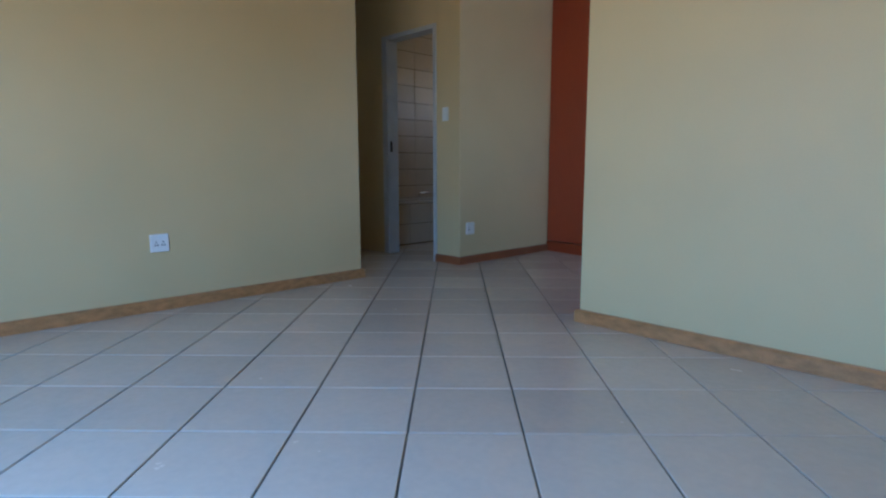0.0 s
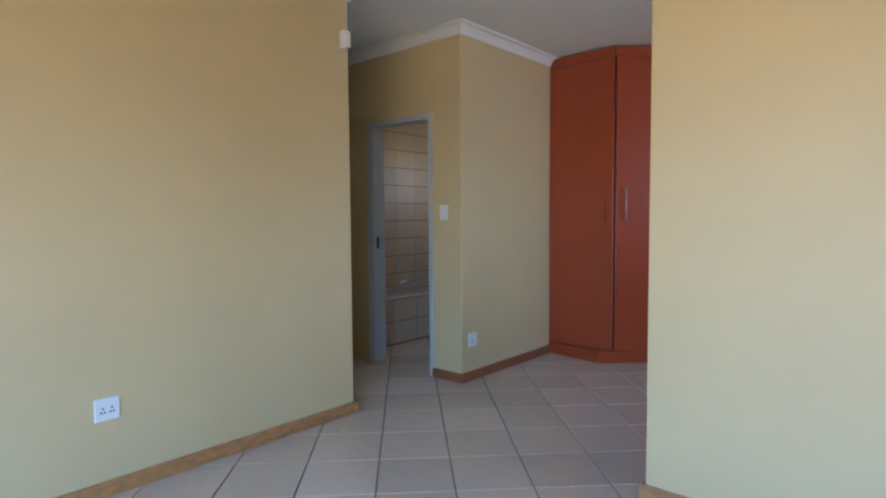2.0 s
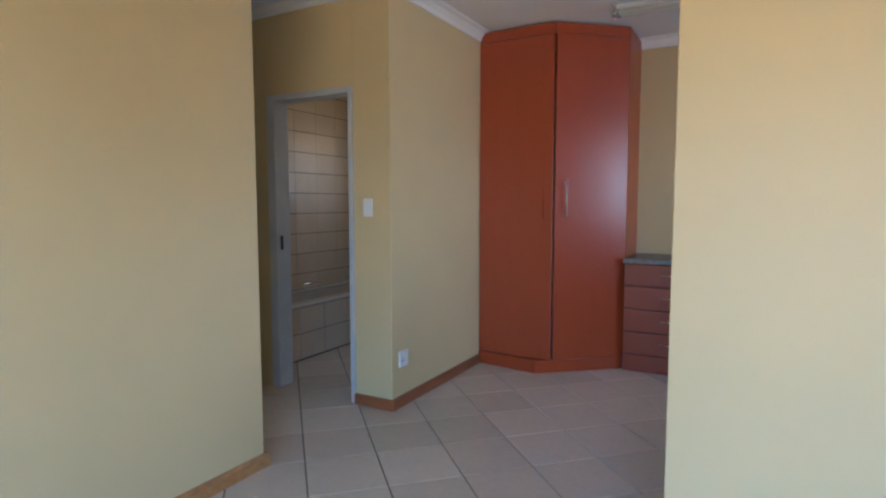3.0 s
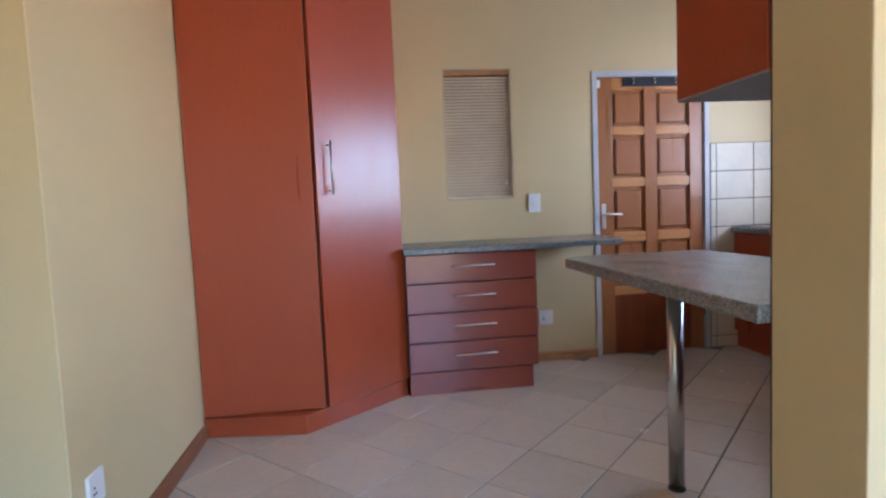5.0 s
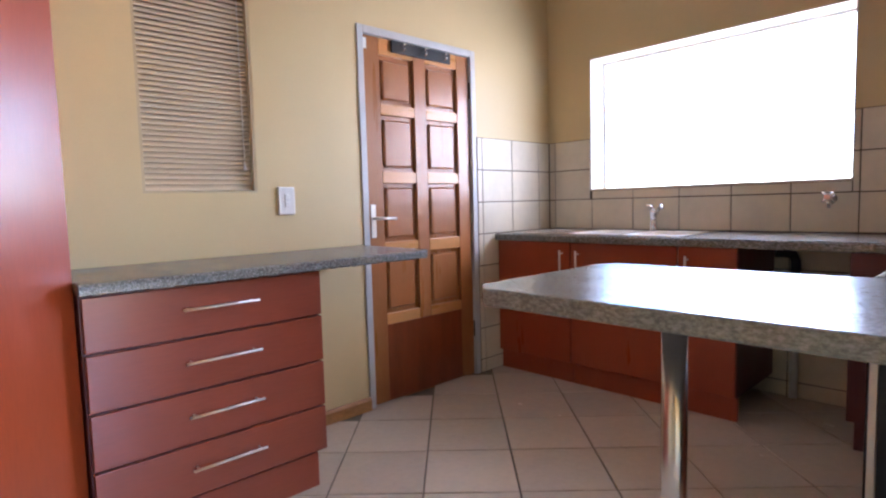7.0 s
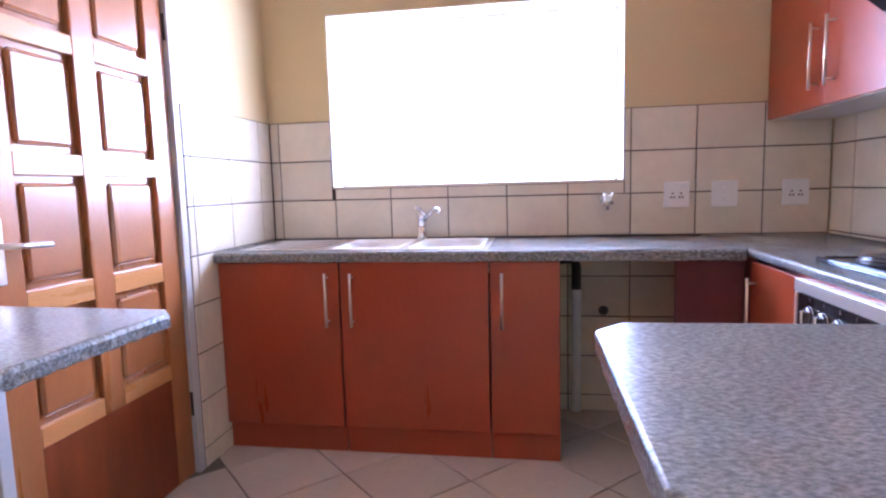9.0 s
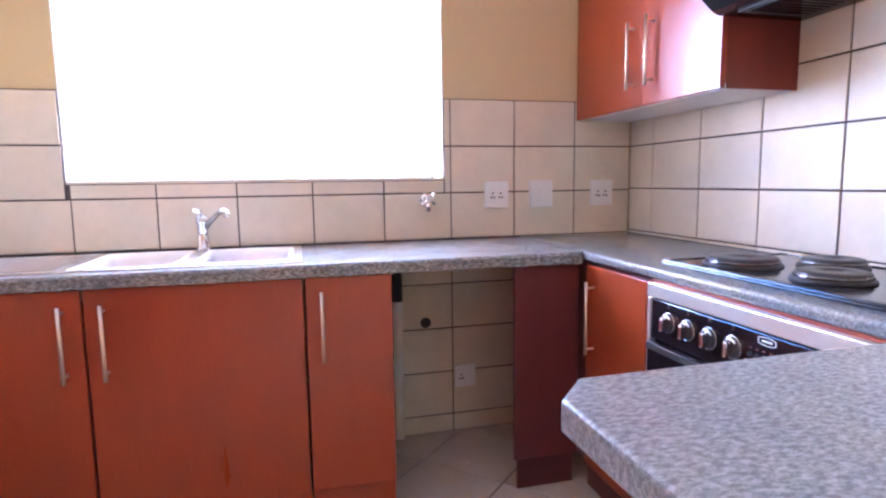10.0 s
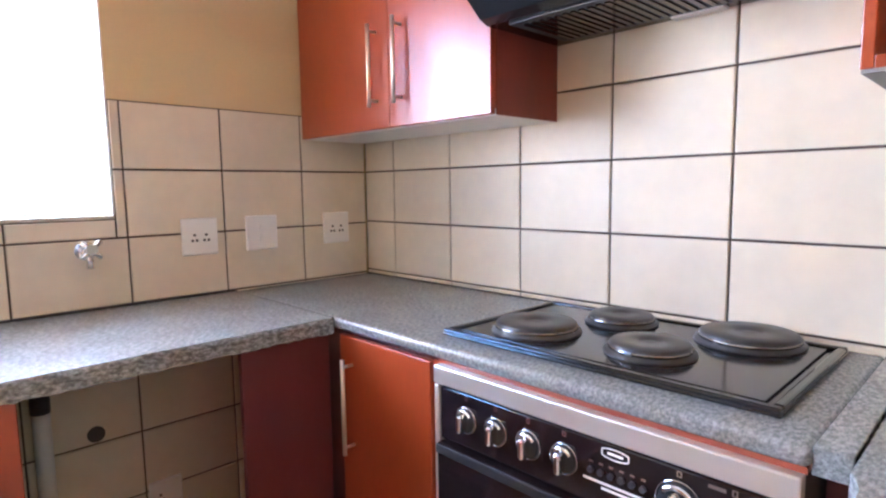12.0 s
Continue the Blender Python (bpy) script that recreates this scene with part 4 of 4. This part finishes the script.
part("lamp_cover", Shape().box(1.02, 1.14, 0.012, 0.045, 1.632, 1.640, 0.002), M_FRAME, hd, "small grey lamp cover")

# ---- tiles: pieces of the walls and the floor ----
PLATES = {}


def plate(w, h, t, material):
    """One chamfered tile lying in x and y, its back at z 0."""
    key = (round(w, 3), round(h, 3), material.name)
    if key not in PLATES:
        c = min(0.0025, w / 4, h / 4)
        lo = [(-w / 2, -h / 2, 0), (w / 2, -h / 2, 0), (w / 2, h / 2, 0), (-w / 2, h / 2, 0)]
        md = [(x, y, t - c * 0.7) for x, y, z in lo]
        hi = [(x - math.copysign(c, x), y - math.copysign(c, y), t) for x, y, z in lo]
        fs = [(8, 9, 10, 11)]
        for i in range(4):
            j = (i + 1) % 4
            fs += [(i, j, 4 + j, 4 + i), (4 + i, 4 + j, 8 + j, 8 + i)]
        me = bpy.data.meshes.new("tile")
        me.from_pydata(lo + md + hi, [], fs)
        me.materials.append(material)
        PLATES[key] = me
    return PLATES[key]


def tile_at(parent, w, h, t, material, m):
    ob = new("tile", plate(w, h, t, material))
    ob.parent = parent
    ob.matrix_basis = Matrix.Translation(-ORIGIN[parent]) @ m


def cut(rect, hole):
    """The pieces of a rectangle left around a hole."""
    a0, a1, b0, b1 = rect
    h0, h1, g0, g1 = hole
    if a1 <= h0 or a0 >= h1 or b1 <= g0 or b0 >= g1:
        return [rect]
    out = []
    if a0 < h0:
        out.append((a0, h0, b0, b1))
    if a1 > h1:
        out.append((h1, a1, b0, b1))
    m0, m1 = max(a0, h0), min(a1, h1)
    if b0 < g0:
        out.append((m0, m1, b0, g0))
    if b1 > g1:
        out.append((m0, m1, g1, b1))
    return out


def tile_wall(parent, turn, a0, a1, b0, b1, pitch_a, pitch_b, start_a, start_b, material, hole=None, gap=0.006, side=0.0056):
    """Tiles over a wall from a0 to a1 along and b0 to b1 up; turn maps (along, up, out) into the world."""
    i0, i1 = math.floor((a0 - start_a) / pitch_a), math.ceil((a1 - start_a) / pitch_a)
    j0, j1 = math.floor((b0 - start_b) / pitch_b), math.ceil((b1 - start_b) / pitch_b)
    for i in range(i0, i1):
        for j in range(j0, j1):
            r = (max(a0, start_a + i * pitch_a), min(a1, start_a + (i + 1) * pitch_a), max(b0, start_b + j * pitch_b), min(b1, start_b + (j + 1) * pitch_b))
            for p, q, u, v in (cut(r, hole) if hole else [r]):
                w, h = q - p - side, v - u - gap
                if w > 0.012 and h > 0.012:
                    tile_at(parent, w, h, 0.005, material, turn @ Matrix.Translation(((p + q) / 2, (u + v) / 2, 0)))


def basis(along, up, out, at):
    return Matrix.Translation(at) @ Matrix((along, up, out)).transposed().to_4x4()


RZ = 0.2045
# east splashback: grout bed, then tiles
g = Shape()
g.box(XE - 0.006, XE, 0.0, WIN[0], 0, 1.518).box(XE - 0.006, XE, WIN[1], YN - 0.006, 0, 1.518).box(XE - 0.006, XE, WIN[0], WIN[1], 0, WIN[2])
part("grout_bed", g, M_WGROUT, wall_east)
tile_wall(wall_east, basis((0, 1, 0), (0, 0, 1), (-1, 0, 0), (XE - 0.006, 0, 0)), 0.0, YN - 0.012, 0.0, 1.518, 0.30, RZ, -0.01, 0.0855, M_WTILE, (WIN[0], WIN[1], WIN[2], 3))
part("grout_bed", Shape().box(FD[1] + 0.002, XE, YN - 0.006, YN, 0, 1.518), M_WGROUT, wall_north)
tile_wall(wall_north, basis((1, 0, 0), (0, 0, 1), (0, -1, 0), (0, YN - 0.006, 0)), FD[1] + 0.002, XE - 0.012, 0.0, 1.518, 0.30, RZ, 1.992, 0.0855, M_WTILE)
part("grout_bed", Shape().box(0.002, XE - 0.006, -0.012, -0.006, 0.0, 2.14), M_WGROUT, wall_south)
tile_wall(wall_south, basis((1, 0, 0), (0, 0, 1), (0, 1, 0), (0, -0.006, 0)), 0.004, XE - 0.012, 0.85, 2.14, 0.3085, 0.1985, 1.003, 0.9155, M_WTILE)

bw_wall = setting("wall_bath_tiled", Shape().box(-3.72, -3.706, 0.70, YN, 0, 2.6), M_WGROUT, "beige tiled bathroom wall with dark joints", "wall")
tile_wall(bw_wall, basis((0, 1, 0), (0, 0, 1), (1, 0, 0), (-3.706, 0, 0)), 0.71, YN - 0.01, 0.43, 2.6, 0.31, 0.2, 0.85, 0.43, M_BTILE, gap=0.006, side=0.0018)
bn_wall = setting("wall_bath_back", Shape().box(-3.706, -3.2, YN - 0.012, YN, 0, 2.6).box(-2.4, XB - 0.12, YN - 0.012, YN, 0, 2.6).box(-3.2, -2.4, YN - 0.012, YN, 0, 1.45), M_WGROUT, "beige tiled bathroom wall with dark joints", "wall")
tile_wall(bn_wall, basis((1, 0, 0), (0, 0, 1), (0, -1, 0), (0, YN - 0.012, 0)), -3.70, XB - 0.125, 0.03, 2.6, 0.31, 0.2, -3.7, 0.03, M_BTILE, (-3.2, -2.4, 1.45, 3), gap=0.006)
tile_wall(bath, basis((0, 1, 0), (0, 0, 1), (1, 0, 0), (TX - 0.006, 0, 0)), 0.73, YN - 0.02, 0.0, 0.45, 0.31, 0.22, 0.85, 0.01, M_BTILE, gap=0.006)

# floor tiles, laid diagonally
P = 0.371
U0, V0 = -1.02, -1.15
C45 = math.sqrt(0.5)
far = []
for i in range(-22, 22):
    for j in range(-22, 22):
        u, v = U0 + (i + 0.5) * P, V0 + (j + 0.5) * P
        x, y = (u - v) * C45, (u + v) * C45
        if not (-3.8 < x < LX and LY < y < YN + 0.1):
            continue
        if x > 2.75 and y > 0:
            continue
        r = random.Random(i * 100 + j)
        m = Matrix.Translation((x, y, -0.007)) @ Euler((r.uniform(-0.0012, 0.0012), r.uniform(-0.0012, 0.0012), radians(45))).to_matrix().to_4x4()
        if y > -3.3 and x < 2.4 and not (x < XW and y < YC) and not (x > 0.3 and -0.25 < y < 0):
            tile_at(floor, P - 0.007, P - 0.007, 0.007, M_TILE, m)
        else:
            far.append(m)
src = plate(P - 0.007, P - 0.007, 0.007, M_TILE)
vs, fs = [], []
for m in far:
    k = len(vs)
    vs += [tuple(m @ v.co) for v in src.vertices]
    fs += [tuple(k + q for q in p.vertices) for p in src.polygons]
me = bpy.data.meshes.new("distant_tiles")
me.from_pydata(vs, [], fs)
me.materials.append(M_TILE)
ft = new("distant_tiles", me)
ft.parent = floor
tagged(ft, "beige floor tiles at the far side of the living room", kind="stuff")
